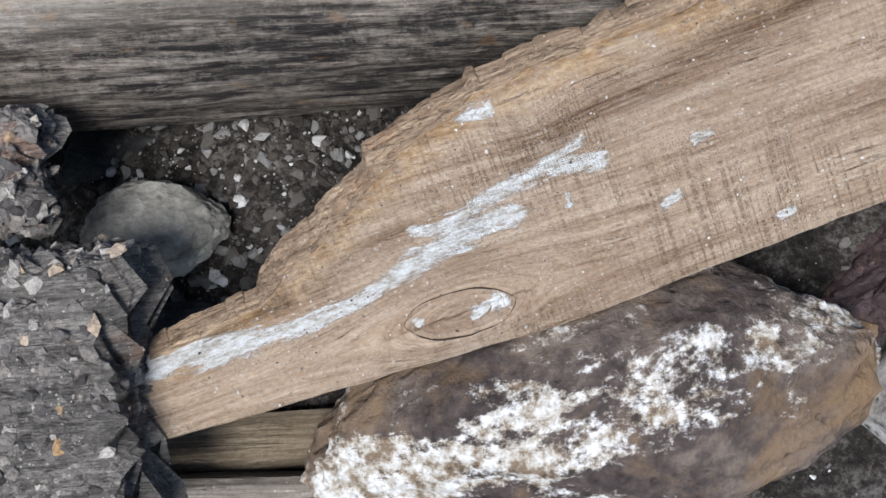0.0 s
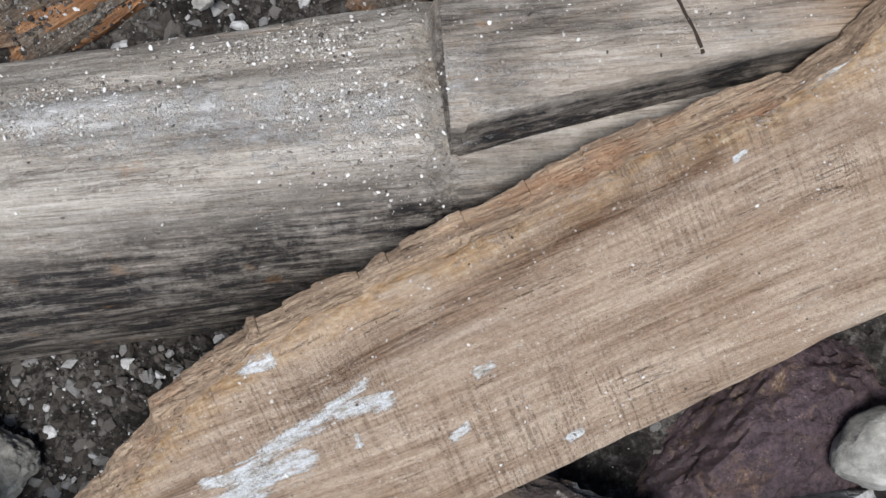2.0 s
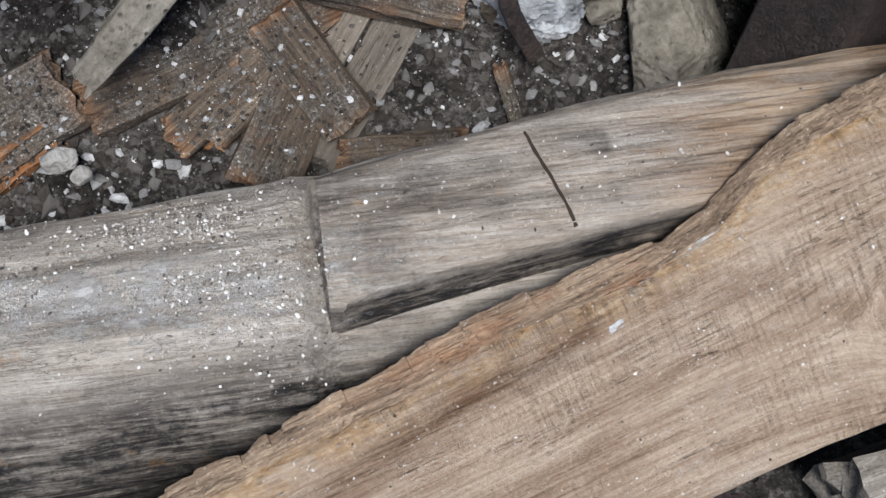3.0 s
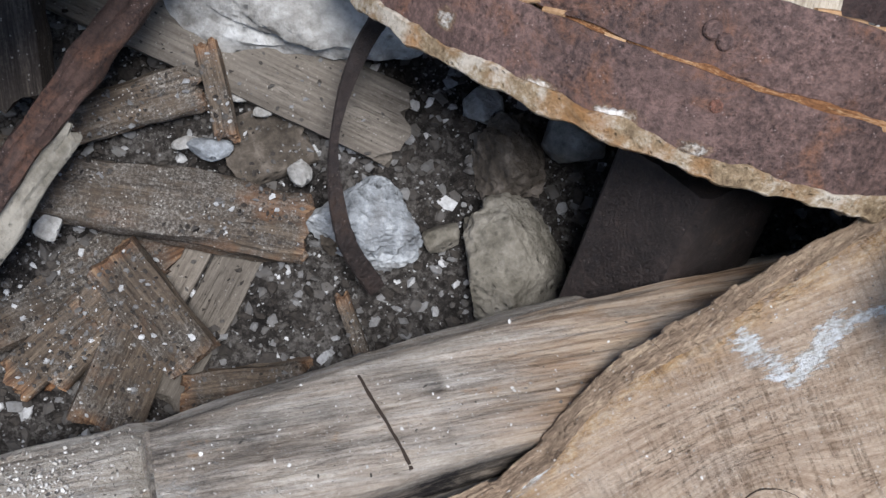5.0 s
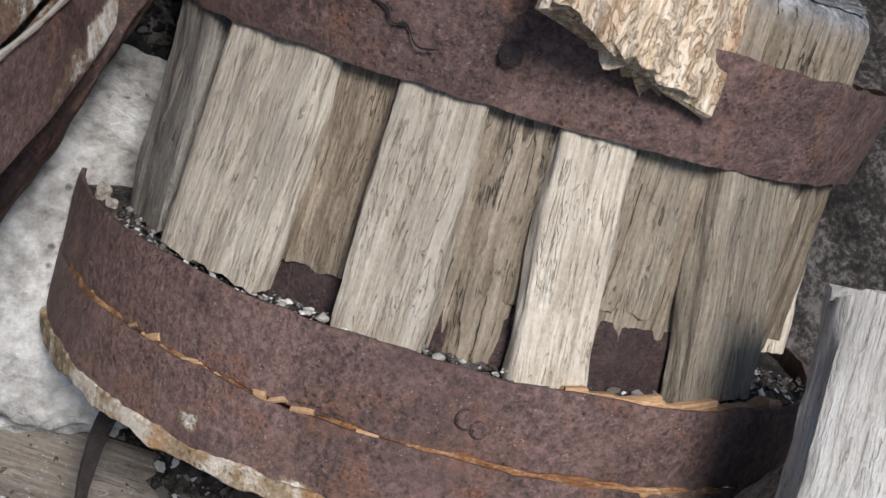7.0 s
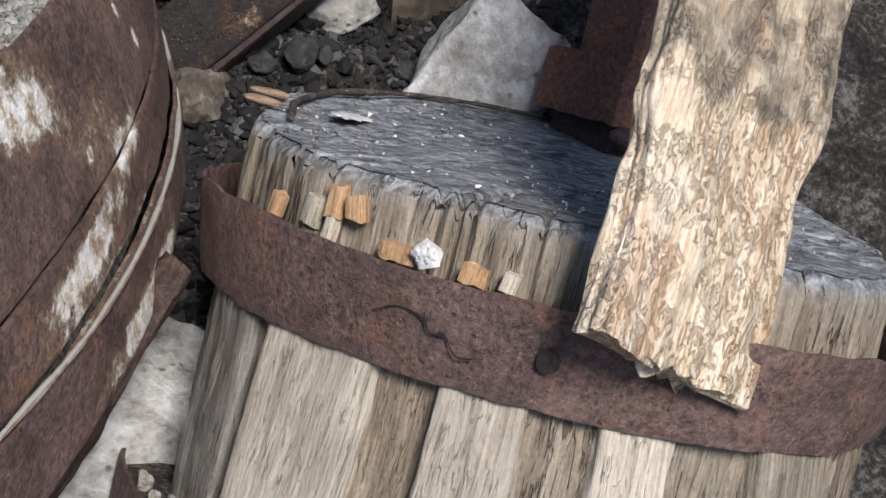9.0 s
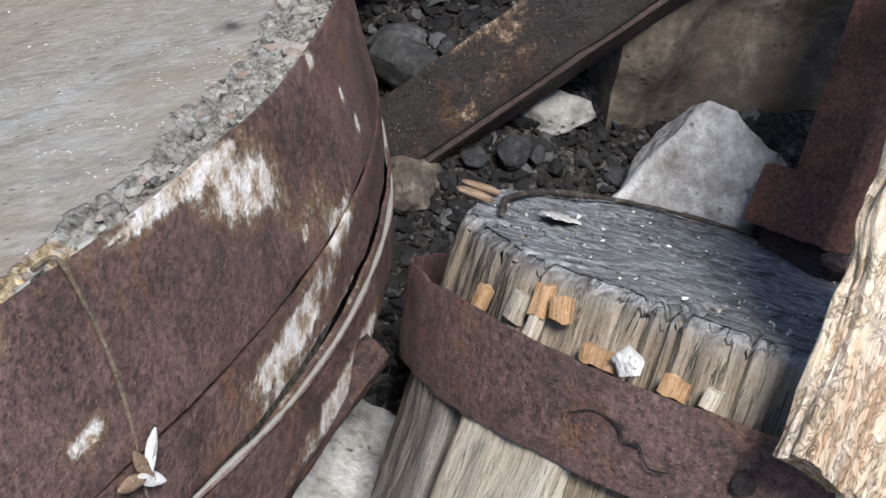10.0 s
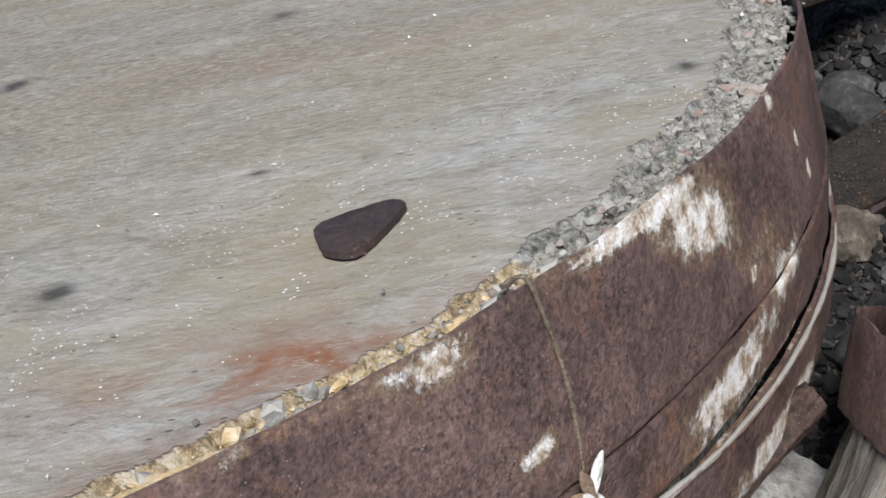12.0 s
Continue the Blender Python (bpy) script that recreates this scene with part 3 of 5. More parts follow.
slab = thing("slab_board", SLAB, "sawn waney-edged wooden slab board with a white paint streak and knots", "board")
board = part("board", board_mesh(), slab_mat, slab)
paint(board.data, "grain", lambda c: grain_line(c.x, c.y))
paint(board.data, "lime", lambda c: max(
    1.1 * near_line(c, ((-0.06, 0.071), (-0.01, 0.069), (0.035, 0.062), (0.106, 0.061), (0.15, 0.066), (0.2, 0.079)), 0.021 + 0.007 * math.sin(2 + c.x * 17)),
    1.1 * near_line(c, ((0.19, 0.078), (0.258, 0.09), (0.292, 0.09)), 0.022), near_line(c, ((0.209, 0.108), (0.24, 0.1)), 0.011), near_line(c, ((0.235, 0.1), (0.281, 0.113), (0.322, 0.118), (0.375, 0.112)), 0.017),
    near_line(c, ((0.32, 0.12), (0.345, 0.127), (0.362, 0.131)), 0.012), 0.7 * near_line(c, ((0.28, 0.182), (0.3, 0.183)), 0.022),
    1.1 * near_line(c, ((0.236, 0.019), (0.258, 0.024)), 0.014), near_line(c, ((0.185, 0.03), (0.187, 0.03)), 0.009),
    near_line(c, ((0.455, 0.1), (0.468, 0.102)), 0.01), near_line(c, ((0.415, 0.055), (0.428, 0.06)), 0.01), near_line(c, ((0.505, 0.011), (0.515, 0.013)), 0.01), near_line(c, ((0.338, 0.083), (0.34, 0.09)), 0.007),
    0.9 * near_line(c, ((0.75, 0.208), (0.79, 0.216), (0.834, 0.225)), 0.011), 0.8 * near_line(c, ((0.62, 0.222), (0.66, 0.222)), 0.009), 0.9 * near_line(c, ((0.72, 0.184), (0.73, 0.186)), 0.008),
    0.85 * near_line(c, ((1.025, 0.255), (1.04, 0.225), (1.052, 0.21), (1.075, 0.222), (1.1, 0.24)), 0.026), 0.8 * near_line(c, ((1.1, 0.235), (1.13, 0.24), (1.16, 0.22)), 0.02), 0.8 * near_line(c, ((1.09, 0.3), (1.15, 0.315)), 0.02)) * (1 if c.z - slab_rise(c.x) > -0.02 else 0) * 0.85)
paint(board.data, "warm", lambda c: max(min(1.0, max(0.0, 1 - (slab_top(c.x) - c.y) / 0.035)) * (0.9 if c.z - slab_rise(c.x) > -0.03 else 0.3), 0.9 * near_line(c, ((1.085, 0.29), (1.11, 0.296)), 0.022), 0.6 * near_line(c, ((0.0, 0.085), (0.1, 0.1), (0.18, 0.14)), 0.02)))
paint(board.data, "dark", lambda c: max(near_line(c, ((0.31, 0.143), (0.38, 0.151), (0.457, 0.16), (0.534, 0.176), (0.7, 0.192)), 0.022), 0.9 * near_line(c, ((0.204, 0.108), (0.164, 0.104), (0.116, 0.088)), 0.014), near_line(c, ((0.09, 0.084), (0.038, 0.085), (-0.02, 0.082)), 0.01), 0.5 * near_line(c, ((0.93, 0.1), (0.86, 0.16), (0.78, 0.19)), 0.02), 0.6 * near_line(c, ((0.18, 0.024), (0.26, 0.022)), 0.016)))


def knot_ring(cx, cy, rx, ry, tilt, seed):
    pts = []
    for i in range(49):
        a = 2 * math.pi * i / 48
        k = 1 + 0.08 * fbm((math.cos(a), math.sin(a), 0), 1.5, 3, seed)
        x, y = rx * k * math.cos(a), ry * k * math.sin(a)
        pts.append(Vector((cx + x * math.cos(tilt) - y * math.sin(tilt), cy + x * math.sin(tilt) + y * math.cos(tilt), 0.0002)))
        pts[-1].z += slab_rise(pts[-1].x)
    return pts


gap_mat = Mat("dark_wood_gap").done((0.03, 0.02, 0.014), 0.95)
for cx, cy, rx, ry, tl in ((0.222, 0.024, 0.047, 0.021, -0.12), (0.985, 0.095, 0.034, 0.032, 0.2)):
    part("knot_gap", ribbon(knot_ring(cx, cy, rx, ry, tl, 3), lambda f: 0.0003 + 0.0014 * abs(math.sin(f * 7)) ** 2, 0.0008, lambda p: (0, 0, 1), 0.6, 2), gap_mat, slab, "dark ring of a loose knot")
for k, (x, y, dx, dy) in enumerate(((1.178, 0.215, 0.02, -0.05), (1.19, 0.222, 0.045, -0.03))):
    part("nail", tube(smooth_line([(q[0], q[1], q[2] + slab_rise(x)) for q in ((x, y, -0.01), (x, y, 0.006), (x + dx * 0.3, y + dy * 0.3, 0.018), (x + dx, y + dy, 0.026))], 20), 0.0022, 8, 0.15), iron, slab, "bent rusty nail")
bark = []
for i in range(1101):
    u = -0.04 + 1.33 * i / 1100
    a, b = slab_top(u), slab_bark(u)
    rise = slab_rise(u)
    ring = [(u, a - 0.006, -0.02)]
    for k in range(13):
        f = k / 12
        flake_ = 0.005 * round(2.2 * fbm((u * 0.22, f * 0.035, 1), 60, 3, 8)) / 2.2 + 0.003 * fbm((u * 0.5, f * 0.04, 0), 90, 5, 9)
        ring.append((u, a - 0.003 + (b - a + 0.003) * f, -0.007 - 0.02 * f ** 1.6 + flake_ * (0.3 + 0.7 * math.sin(math.pi * min(1, f + 0.2)))))
    ring += [(u, b - 0.003, -0.036), (u, a - 0.004, -0.036)]
    bark.append([(x, y, z + rise) for x, y, z in ring])
bark_mat = plain_wood("flaking_bark", (0.075, 0.05, 0.033), (0.28, 0.2, 0.135), (0.56, 0.43, 0.29), orange=0.35, specks=0.5, relief=0.004)
part("bark_edge", loft(bark), bark_mat, slab, "flaking grey and orange bark edge")

# ---- the old log behind it ----
def log_axis(x):
    f = min(1.0, max(0.0, (x - 0.1) / 0.42))
    return 0.728 + 0.06 * x + 0.042 * f * (1.35 - 0.35 * f), 0.326 + 0.02 * x


def log_mesh(x0, x1, ry, rz, top, seed, e=2.6, lift=0.0):
    rings = []
    n, m = int((x1 - x0) / 0.006), 128
    for i in range(n + 1):
        x = x0 + (x1 - x0) * i / n
        cy, cz = log_axis(x)
        ring = []
        for k in range(m):
            a = 2 * math.pi * k / m
            c, s = math.cos(a), math.sin(a)
            r = (abs(c) ** e + abs(s) ** e) ** (-1 / e)
            g = 1 + 0.05 * fbm((x * 0.5, c, s), 2.2, 3, seed) + 0.018 * fbm((x * 0.25, c * 1.2, s * 1.2), 9, 3, seed + 2) + 0.016 * fbm((x * 2.5, c, s), 5, 4, seed + 4) + 0.012 * fbm((x * 0.6, c * 2.5, s * 2.5), 14, 4, seed + 6)
            jag = 0.006 * fbm((0, c * 2, s * 2), 6, 3, seed + 7) if i in (0, n) else 0
            dip = 0.022 * min(1.0, max(0.0, (x - 0.12) / 0.03)) if lift == 0 and s > 0 else 0.0
            ring.append((x + jag + (0.12 * -c * r * ry + 0.017 * s * r if lift and i == 0 else 0), cy + c * r * ry * g, cz + lift + s * r * (rz - dip) * g))
        rings.append(ring)
    return loft(rings)


kl, cl, fib, gap = wood("weathered_log_wood", (0.15, 0.13, 0.108), (0.46, 0.42, 0.362), (0.72, 0.68, 0.62), grain=0.9, specks=0.9, crack=0.8)
# Soot blotches and streaks, plus painted shade on the log's front side.
soot_shade = kl.math("MULTIPLY", kl.attr("soot_shade"), kl.step(kl.math("ADD", kl.math("MULTIPLY", kl.noise((7, 70, 70), 1, 9, 0.8), 0.7), kl.math("MULTIPLY", kl.noise(90, 1, 7, 0.8), 0.3)), 0.34, 0.54))
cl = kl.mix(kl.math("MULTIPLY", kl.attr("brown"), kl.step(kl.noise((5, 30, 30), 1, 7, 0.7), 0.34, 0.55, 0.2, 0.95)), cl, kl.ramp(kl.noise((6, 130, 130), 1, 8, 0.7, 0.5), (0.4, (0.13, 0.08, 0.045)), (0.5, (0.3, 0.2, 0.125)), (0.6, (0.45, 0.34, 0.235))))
cl = kl.mix(soot_shade, cl, kl.ramp(kl.noise((10, 200, 200), 1, 8, 0.78), (0.42, (0.014, 0.012, 0.012)), (0.52, (0.03, 0.026, 0.024)), (0.64, (0.2, 0.17, 0.14))))
cl = kl.mix(kl.step(kl.noise((12, 20, 20), 1, 7, 0.7), 0.61, 0.68, 0.0, 0.5), cl, (0.3, 0.17, 0.075))
limef = kl.step(kl.math("ADD", kl.attr("lime"), kl.math("MULTIPLY", kl.noise((40, 70, 70), 1, 9, 0.85), 1.0)), 0.74, 0.88, 0.0, 0.85)
cl = kl.mix(limef, cl, (0.58, 0.57, 0.55))
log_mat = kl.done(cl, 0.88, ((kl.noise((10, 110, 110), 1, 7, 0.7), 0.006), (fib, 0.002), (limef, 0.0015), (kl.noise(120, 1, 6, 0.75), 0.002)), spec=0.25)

old_log = thing("old_log", Matrix(), "old grey weathered log with a hewn step cut in its top", "log")
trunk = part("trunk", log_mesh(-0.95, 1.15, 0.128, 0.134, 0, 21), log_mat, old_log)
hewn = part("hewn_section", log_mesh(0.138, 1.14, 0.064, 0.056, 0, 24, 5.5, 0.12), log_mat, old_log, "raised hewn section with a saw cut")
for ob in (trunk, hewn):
    top_soot = 0.55 if ob is hewn else 0.3
    # Front sides painted dark as shade; the noisy blotches on top are soot.
    paint(ob.data, "soot_shade", lambda c: (min(1.0, max(0.0, (0.672 + 0.09 * c.x - c.y) / 0.045)) if ob is trunk else 0.8 * min(1.0, max(0.0, (0.488 + 0.02 * c.x - c.z) / 0.014)) * (1 if c.y < log_axis(c.x)[0] else 0)) + top_soot * max(0.0, fbm((c.x, c.y * 2.5, c.z), 8, 5, 4) + (0.22 * blob(c.x, c.y, 0.25, 0.76, 0.13, 0.04) + 0.12 if ob is hewn else -0.1)) * ((1.6 if c.x < 0.4 else 0.5) if c.x > 0.13 else 0.6))
    paint(ob.data, "brown", lambda c: min(1.0, max(0.4, (c.x - 0.35) / 0.15)) if ob is hewn else 0.2)
    paint(ob.data, "lime", lambda c: 0.2 * math.exp(-((c.x - 0.02) / 0.2) ** 2 - ((c.y - 0.72) / 0.05) ** 2) + 0.2 * math.exp(-((c.x + 0.2) / 0.1) ** 2 - ((c.y - 0.74) / 0.03) ** 2) + 0.12)
cut = [Vector((0.329 + 0.03 * f, 0.815 - 0.093 * f, 0.0)) for f in [i / 14 for i in range(15)]]
surface = BVHTree.FromPolygons([v.co[:] for v in hewn.data.vertices], [list(f.vertices) for f in hewn.data.polygons])
for p in cut:
    found = surface.ray_cast(Vector((p.x, p.y, 1.0)), Vector((0, 0, -1)))[0]
    p.z = found.z + 0.0005 if found else 0.45
part("saw_cut", ribbon(cut, 0.0032, 0.002, lambda p: (0, -0.1, 1), 0.4, 3), gap_mat, old_log, "narrow dark saw cut")

# ---- the hooped hub ----
HUB = frame_of((0.7674, 1.2117, 0.6106), Vector((1, 0, 0)) - Vector((0.3551, 0.4719, 0.807)) * 0.3551, (0.3551, 0.4719, 0.807))
hub = thing("hooped_hub", HUB, "old wooden hub of upright staves bound by rusted iron hoops", "hub")
low_hoop = part("iron_hoop", hoop(0.375, 0.374, -0.066, 0.004, 0.006, 31), iron, hub, "upper of two rusted iron hoops at the foot")
foot_hoop = part("iron_hoop", hoop(0.378, 0.378, -0.135, -0.068, 0.006, 33), iron_lime, hub, "lower of two rusted iron hoops at the foot")
seam_mat = plain_wood("rust_orange_crumbs", (0.06, 0.025, 0.012), (0.22, 0.1, 0.04), (0.5, 0.33, 0.18), grain=2.0)
part("rust_seam", hoop(0.3755, 0.3755, -0.071, -0.063, 0.003, 46, ragged=0.004, warp=0.005, seg=700), seam_mat, hub, "thin orange rust scale between the hoops")
top_hoop = part("iron_hoop", hoop(0.338, 0.356, 0.2, 0.288, 0.006, 35, warp=0.008), iron, hub, "cracked rusted iron hoop round the top")


def core_top(x, y):
    """The height of the worn top of the core, which rises towards the back."""
    return 0.362 + max(-0.014, 0.13 * (0.45 * x + 0.89 * y))


def core_mesh(r, h0, seed, seg=560, radial=40, side=30):
    """A hewn core of cracked end grain, its side split into upright blocks."""
    rnd = random.Random(seed)
    splits = [(rnd.uniform(-math.pi, math.pi), rnd.uniform(0.006, 0.02), rnd.uniform(0.006, 0.014), rnd.uniform(0.05, 0.2)) for _ in range(38)]
    out = []
    rows = [(r * (k + 0.001) / radial, -1.0) for k in range(radial)] + [(r * 0.965, -1.0), (r * 0.99, -0.5)] + [(r, k / side) for k in range(side + 1)]
    groove = []
    for i in range(seg):
        a = 2 * math.pi * i / seg - math.pi
        groove.append([(d * math.exp(-((a - c) / (w * 0.7)) ** 2), reach) for c, w, d, reach in splits if abs(a - c) < 3 * w])
    for rr, f in rows:
        ring = []
        for i in range(seg):
            a = 2 * math.pi * i / seg - math.pi
            c, n = math.cos(a), math.sin(a)
            lump = 1 + 0.035 * fbm((c, n, 0), 3.5, 4, seed) + 0.014 * fbm((c, n, 0.05 * f), 16, 4, seed + 2)
            q = sum(d for d, reach in groove[i] if (reach > 0.15 if f < 0 else f * 0.4 < reach))
            x, y = rr * c * lump, rr * n * lump
            top = core_top(x, y)
            if f < 0:
                near = max(0.0, rr / r - 0.4) / 0.6
                z = top + 0.006 * fbm((x, y, 0), 7, 5, seed) + 0.0015 * fbm((x, y, 0), 40, 3, seed) - 1.4 * q * near ** 2 - (0.008 if f == -0.5 else 0.0)
            else:
                z = top - 0.016 + (h0 - top + 0.016) * f
                flat = q - 0.0035 * fbm((c, n, f * 0.3), 34, 4, seed + 3)
                x, y = x - c * flat, y - n * flat
            ring.append((x, y, z))
        out.append(ring)
    return loft(out)


kc, cc, fib, gap = wood("core_wood", (0.1, 0.078, 0.054), (0.21, 0.172, 0.125), (0.36, 0.305, 0.235), crack=0.9, axis=2, grain=0.5)
cc = kc.mix(kc.attr("top"), cc, kc.ramp(kc.noise((40, 75, 60), 1, 8, 0.78, 0.6), (0.38, (0.06, 0.061, 0.064)), (0.5, (0.17, 0.175, 0.18)), (0.63, (0.38, 0.39, 0.4))))
split = kc.math("MULTIPLY", kc.step(kc.math("ABSOLUTE", kc.math("SUBTRACT", kc.noise((45, 45, 5), 1, 4, 0.55, 0.2), 0.5)), 0.0, 0.02, 1.0, 0.0), kc.step(kc.noise(14, 1, 4, 0.6), 0.46, 0.56))
cc = kc.mix(kc.math("MULTIPLY", split, 0.7), cc, (0.02, 0.018, 0.016))
core_mat = kc.done(cc, 0.9, ((kc.math("SUBTRACT", kc.noise((110, 110, 22), 1, 5, 0.65), kc.math("MULTIPLY", split, 0.8)), 0.005), (fib, 0.001)), spec=0.25)
hub_core = part("core", core_mesh(0.318, -0.14, 41), core_mat, hub, "grey weathered end grain core with cracks")
paint(hub_core.data, "top", lambda c: min(1.0, max(0.0, (c.z - core_top(c.x, c.y) + 0.02) / 0.014)))
paint(foot_hoop.data, "lime", lambda c: max([0.0] + [0.75 * blob(math.atan2(c.y, c.x), c.z, a, h, sa, sh) for a, h, sa, sh in ((-2.53, -0.112, 0.035, 0.014), (-2.26, -0.128, 0.05, 0.007), (-2.08, -0.126, 0.07, 0.008), (-1.9, -0.13, 0.06, 0.006), (-1.78, -0.088, 0.012, 0.006), (-1.38, -0.07, 0.12, 0.006))]))
part("inner_band", hoop(0.319, 0.314, -0.03, 0.052, 0.006, 37), iron_dark, hub, "dark iron band behind the staves")
part("foot_ring", hoop(0.374, 0.377, -0.149, -0.129, 0.014, 39, warp=0.005, ragged=0.006, seg=800, rows=10), None, hub, "crumbling tan mortar rim under the hoops").data.materials.append(
    stone("tan_mortar", (0.12, 0.08, 0.045), (0.34, 0.25, 0.15), (0.64, 0.57, 0.47), scale=2.2, pits=0.5, relief=0.008, stain=(0.34, 0.17, 0.06)))
part("ledge", hoop(0.292, 0.292, -0.06, -0.006, 0.154, 43, ragged=0.003), soil, hub, "ledge packed with dust and chips")
STAVES = [(-3.08, 0.09, 0.334, -0.004, 0.02, 3), (-2.67, 0.118, 0.354, 0.0, -0.01, 0), (-2.4, 0.085, 0.320, 0.028, 0.0, 1), (-2.2, 0.074, 0.355, -0.014, -0.01, 0), (-2.05, 0.034, 0.316, 0.045, -0.05, 1), (-1.96, 0.05, 0.322, 0.05, -0.05, 1),
          (-1.785, 0.066, 0.355, -0.006, -0.06, 0), (-1.59, 0.064, 0.318, 0.062, -0.045, 2), (-1.27, 0.098, 0.353, 0.0, -0.08, 2), (-0.93, 0.08, 0.322, 0.03, 0.0, 1)]
STAVES += [(-0.69 + 0.243 * k, 0.078, 0.346 if k % 2 else 0.33, 0.01 if k % 2 else 0.04, 0.0, 1 - k % 2) for k in range(13)]
stave_mats = (wood_pale, wood_tan, plain_wood("greyish_tan_stave_wood", (0.13, 0.105, 0.075), (0.3, 0.255, 0.19), (0.47, 0.42, 0.33), crack=0.5, relief=0.004), plain_wood("smoky_grey_stave_wood", (0.07, 0.06, 0.05), (0.2, 0.178, 0.15), (0.38, 0.35, 0.3), crack=0.6, relief=0.004))
for k, (a, w, r, h, sway, kind_) in enumerate(STAVES):
    st = part("stave", timber(0.232 - h, w, 0.034, 50 + k, 0.004, 0.007, 0.006, 7, side=14), stave_mats[kind_], hub)
    z = Vector((math.cos(a), math.sin(a), 0))
    st.matrix_local = frame_of(z * (r - 0.034) + Vector((0, 0, h)), Vector((0, 0, 1)) - z * (0.1 if r > 0.34 else 0.0) + Vector((-z.y, z.x, 0)) * sway, z)


black = Mat("shadowed_gap_iron").done((0.01, 0.008, 0.008), 0.95)
crumb_orange = plain_wood("orange_wood_crumbs", (0.2, 0.1, 0.045), (0.44, 0.27, 0.14), (0.64, 0.48, 0.32), grain=2.0)
bits_white = stone("white_stone_chips", (0.4, 0.38, 0.34), (0.62, 0.6, 0.56), (0.78, 0.77, 0.74), scale=2.0, pits=0.2)
for a, r, h, size, t, mat, lab in ((-2.083, 0.3545, 0.243, 0.0095, 0.003, strap_mat, "dark bolt hole in the hoop"), (-1.958, 0.377, -0.034, 0.008, 0.006, iron, "rusted bolt head"),
                                   (-1.925, 0.377, -0.04, 0.007, 0.005, iron, "rusted bolt head"), (-1.893, 0.381, -0.09, 0.006, 0.004, iron_warm, "orange rivet head")):
    part("bolt", disc_head(size, t, 3), mat, top_hoop if h > 0.1 else low_hoop if h > -0.06 else foot_hoop, lab).matrix_local = ring_pose(a, r, h)
crack = smooth_line([on_ring(a, 0.355, h) for a, h in ((-2.5, 0.243), (-2.44, 0.253), (-2.377, 0.25), (-2.35, 0.24), (-2.315, 0.241), (-2.28, 0.228), (-2.22, 0.232))], 40)
part("crack", ribbon(crack, lambda f: 0.0006 + 0.0024 * math.sin(math.pi * f) * (0.5 + 0.5 * math.sin(f * 23)) , 0.0012, lambda p: (p.x, p.y, 0), 0.9, 5), black, top_hoop, "jagged black crack through the hoop")
for k, (a, h, L, wd, turn) in enumerate(((-2.8, 0.288, 0.03, 0.022, 0.2), (-2.715, 0.3, 0.032, 0.02, 0.0), (-2.64, 0.304, 0.022, 0.022, -0.3), (-2.72, 0.28, 0.026, 0.017, 0.1), (-2.5, 0.284, 0.014, 0.05, 0.0), (-2.3, 0.284, 0.015, 0.034, 0.1), (-2.215, 0.283, 0.02, 0.018, 0.15), (-2.95, 0.286, 0.02, 0.016, 0.2))):
    w = part("wedge", timber(L * 0.85, wd * 0.7, 0.012, 200 + k, 0.0025, 0.004, 0.004, 7, side=6), crumb_orange if k % 3 else wood_pale, hub)
    z = on_ring(a, 1, 0)
    w.matrix_local = frame_of(on_ring(a, 0.325, h), Vector((0, 0, 1)) + Vector((-z.y, z.x, 0)) * turn, z)
for k in range(16):
    a = -1.35 - 0.05 * k if k < 9 else -1.1 - 0.04 * (k - 9)
    w = part("wedge", timber(random.Random(k).uniform(0.012, 0.045), 0.012, 0.01, 230 + k, 0.002, 0.004, 0.004, 5, side=4), crumb_orange, hub)
    w.matrix_local = frame_of(on_ring(a, 0.36, -0.006), on_ring(a + 1.57, 1, 0.1 * (k % 3)), (0, 0, 1))
rnd = random.Random(31)
for k in range(24):
    a = rnd.uniform(-3.12, -2.5) if k < 15 else rnd.uniform(-2.5, -1.5)
    w = part("wedge", timber(rnd.uniform(0.005, 0.018), rnd.uniform(0.003, 0.006), 0.004, 260 + k, 0.0015, 0.004, 0.004, 4, side=3), crumb_orange, hub)
    w.matrix_local = frame_of(on_ring(a, 0.374, -0.07), on_ring(a + 1.57, 1, rnd.uniform(-0.5, 0.5)), on_ring(a, 1, 0.3))


def pebble_cloud(spots, seed, sub=1):
    """Many small broken stones joined into one mesh; spots: place and size."""
    rnd = random.Random(seed)
    base = bmesh.new()
    bmesh.ops.create_icosphere(base, subdivisions=sub, radius=1.0)
    co = np.array([v.co[:] for v in base.verts])
    tri = np.array([[v.index for v in f.verts] for f in base.faces])
    base.free()
    V, F, off = [], [], 0
    for p, s in spots:
        q = co * (1 + 0.85 * (np.array([rnd.random() for _ in co])[:, None] - 0.5))
        q = q * np.array([rnd.uniform(0.7, 1.5), rnd.uniform(0.6, 1.1), rnd.uniform(0.35, 0.8)]) * s
        m = np.array(Euler((rnd.uniform(-0.6, 0.6), rnd.uniform(-0.6, 0.6), rnd.uniform(0, 6.3))).to_matrix())
        V.append(q @ m.T + np.array(p))
        F.append(tri + off)
        off += len(co)
    me = bpy.data.meshes.new("pebbles")
    me.from_pydata(np.concatenate(V).tolist(), [], np.concatenate(F).tolist())
    return me


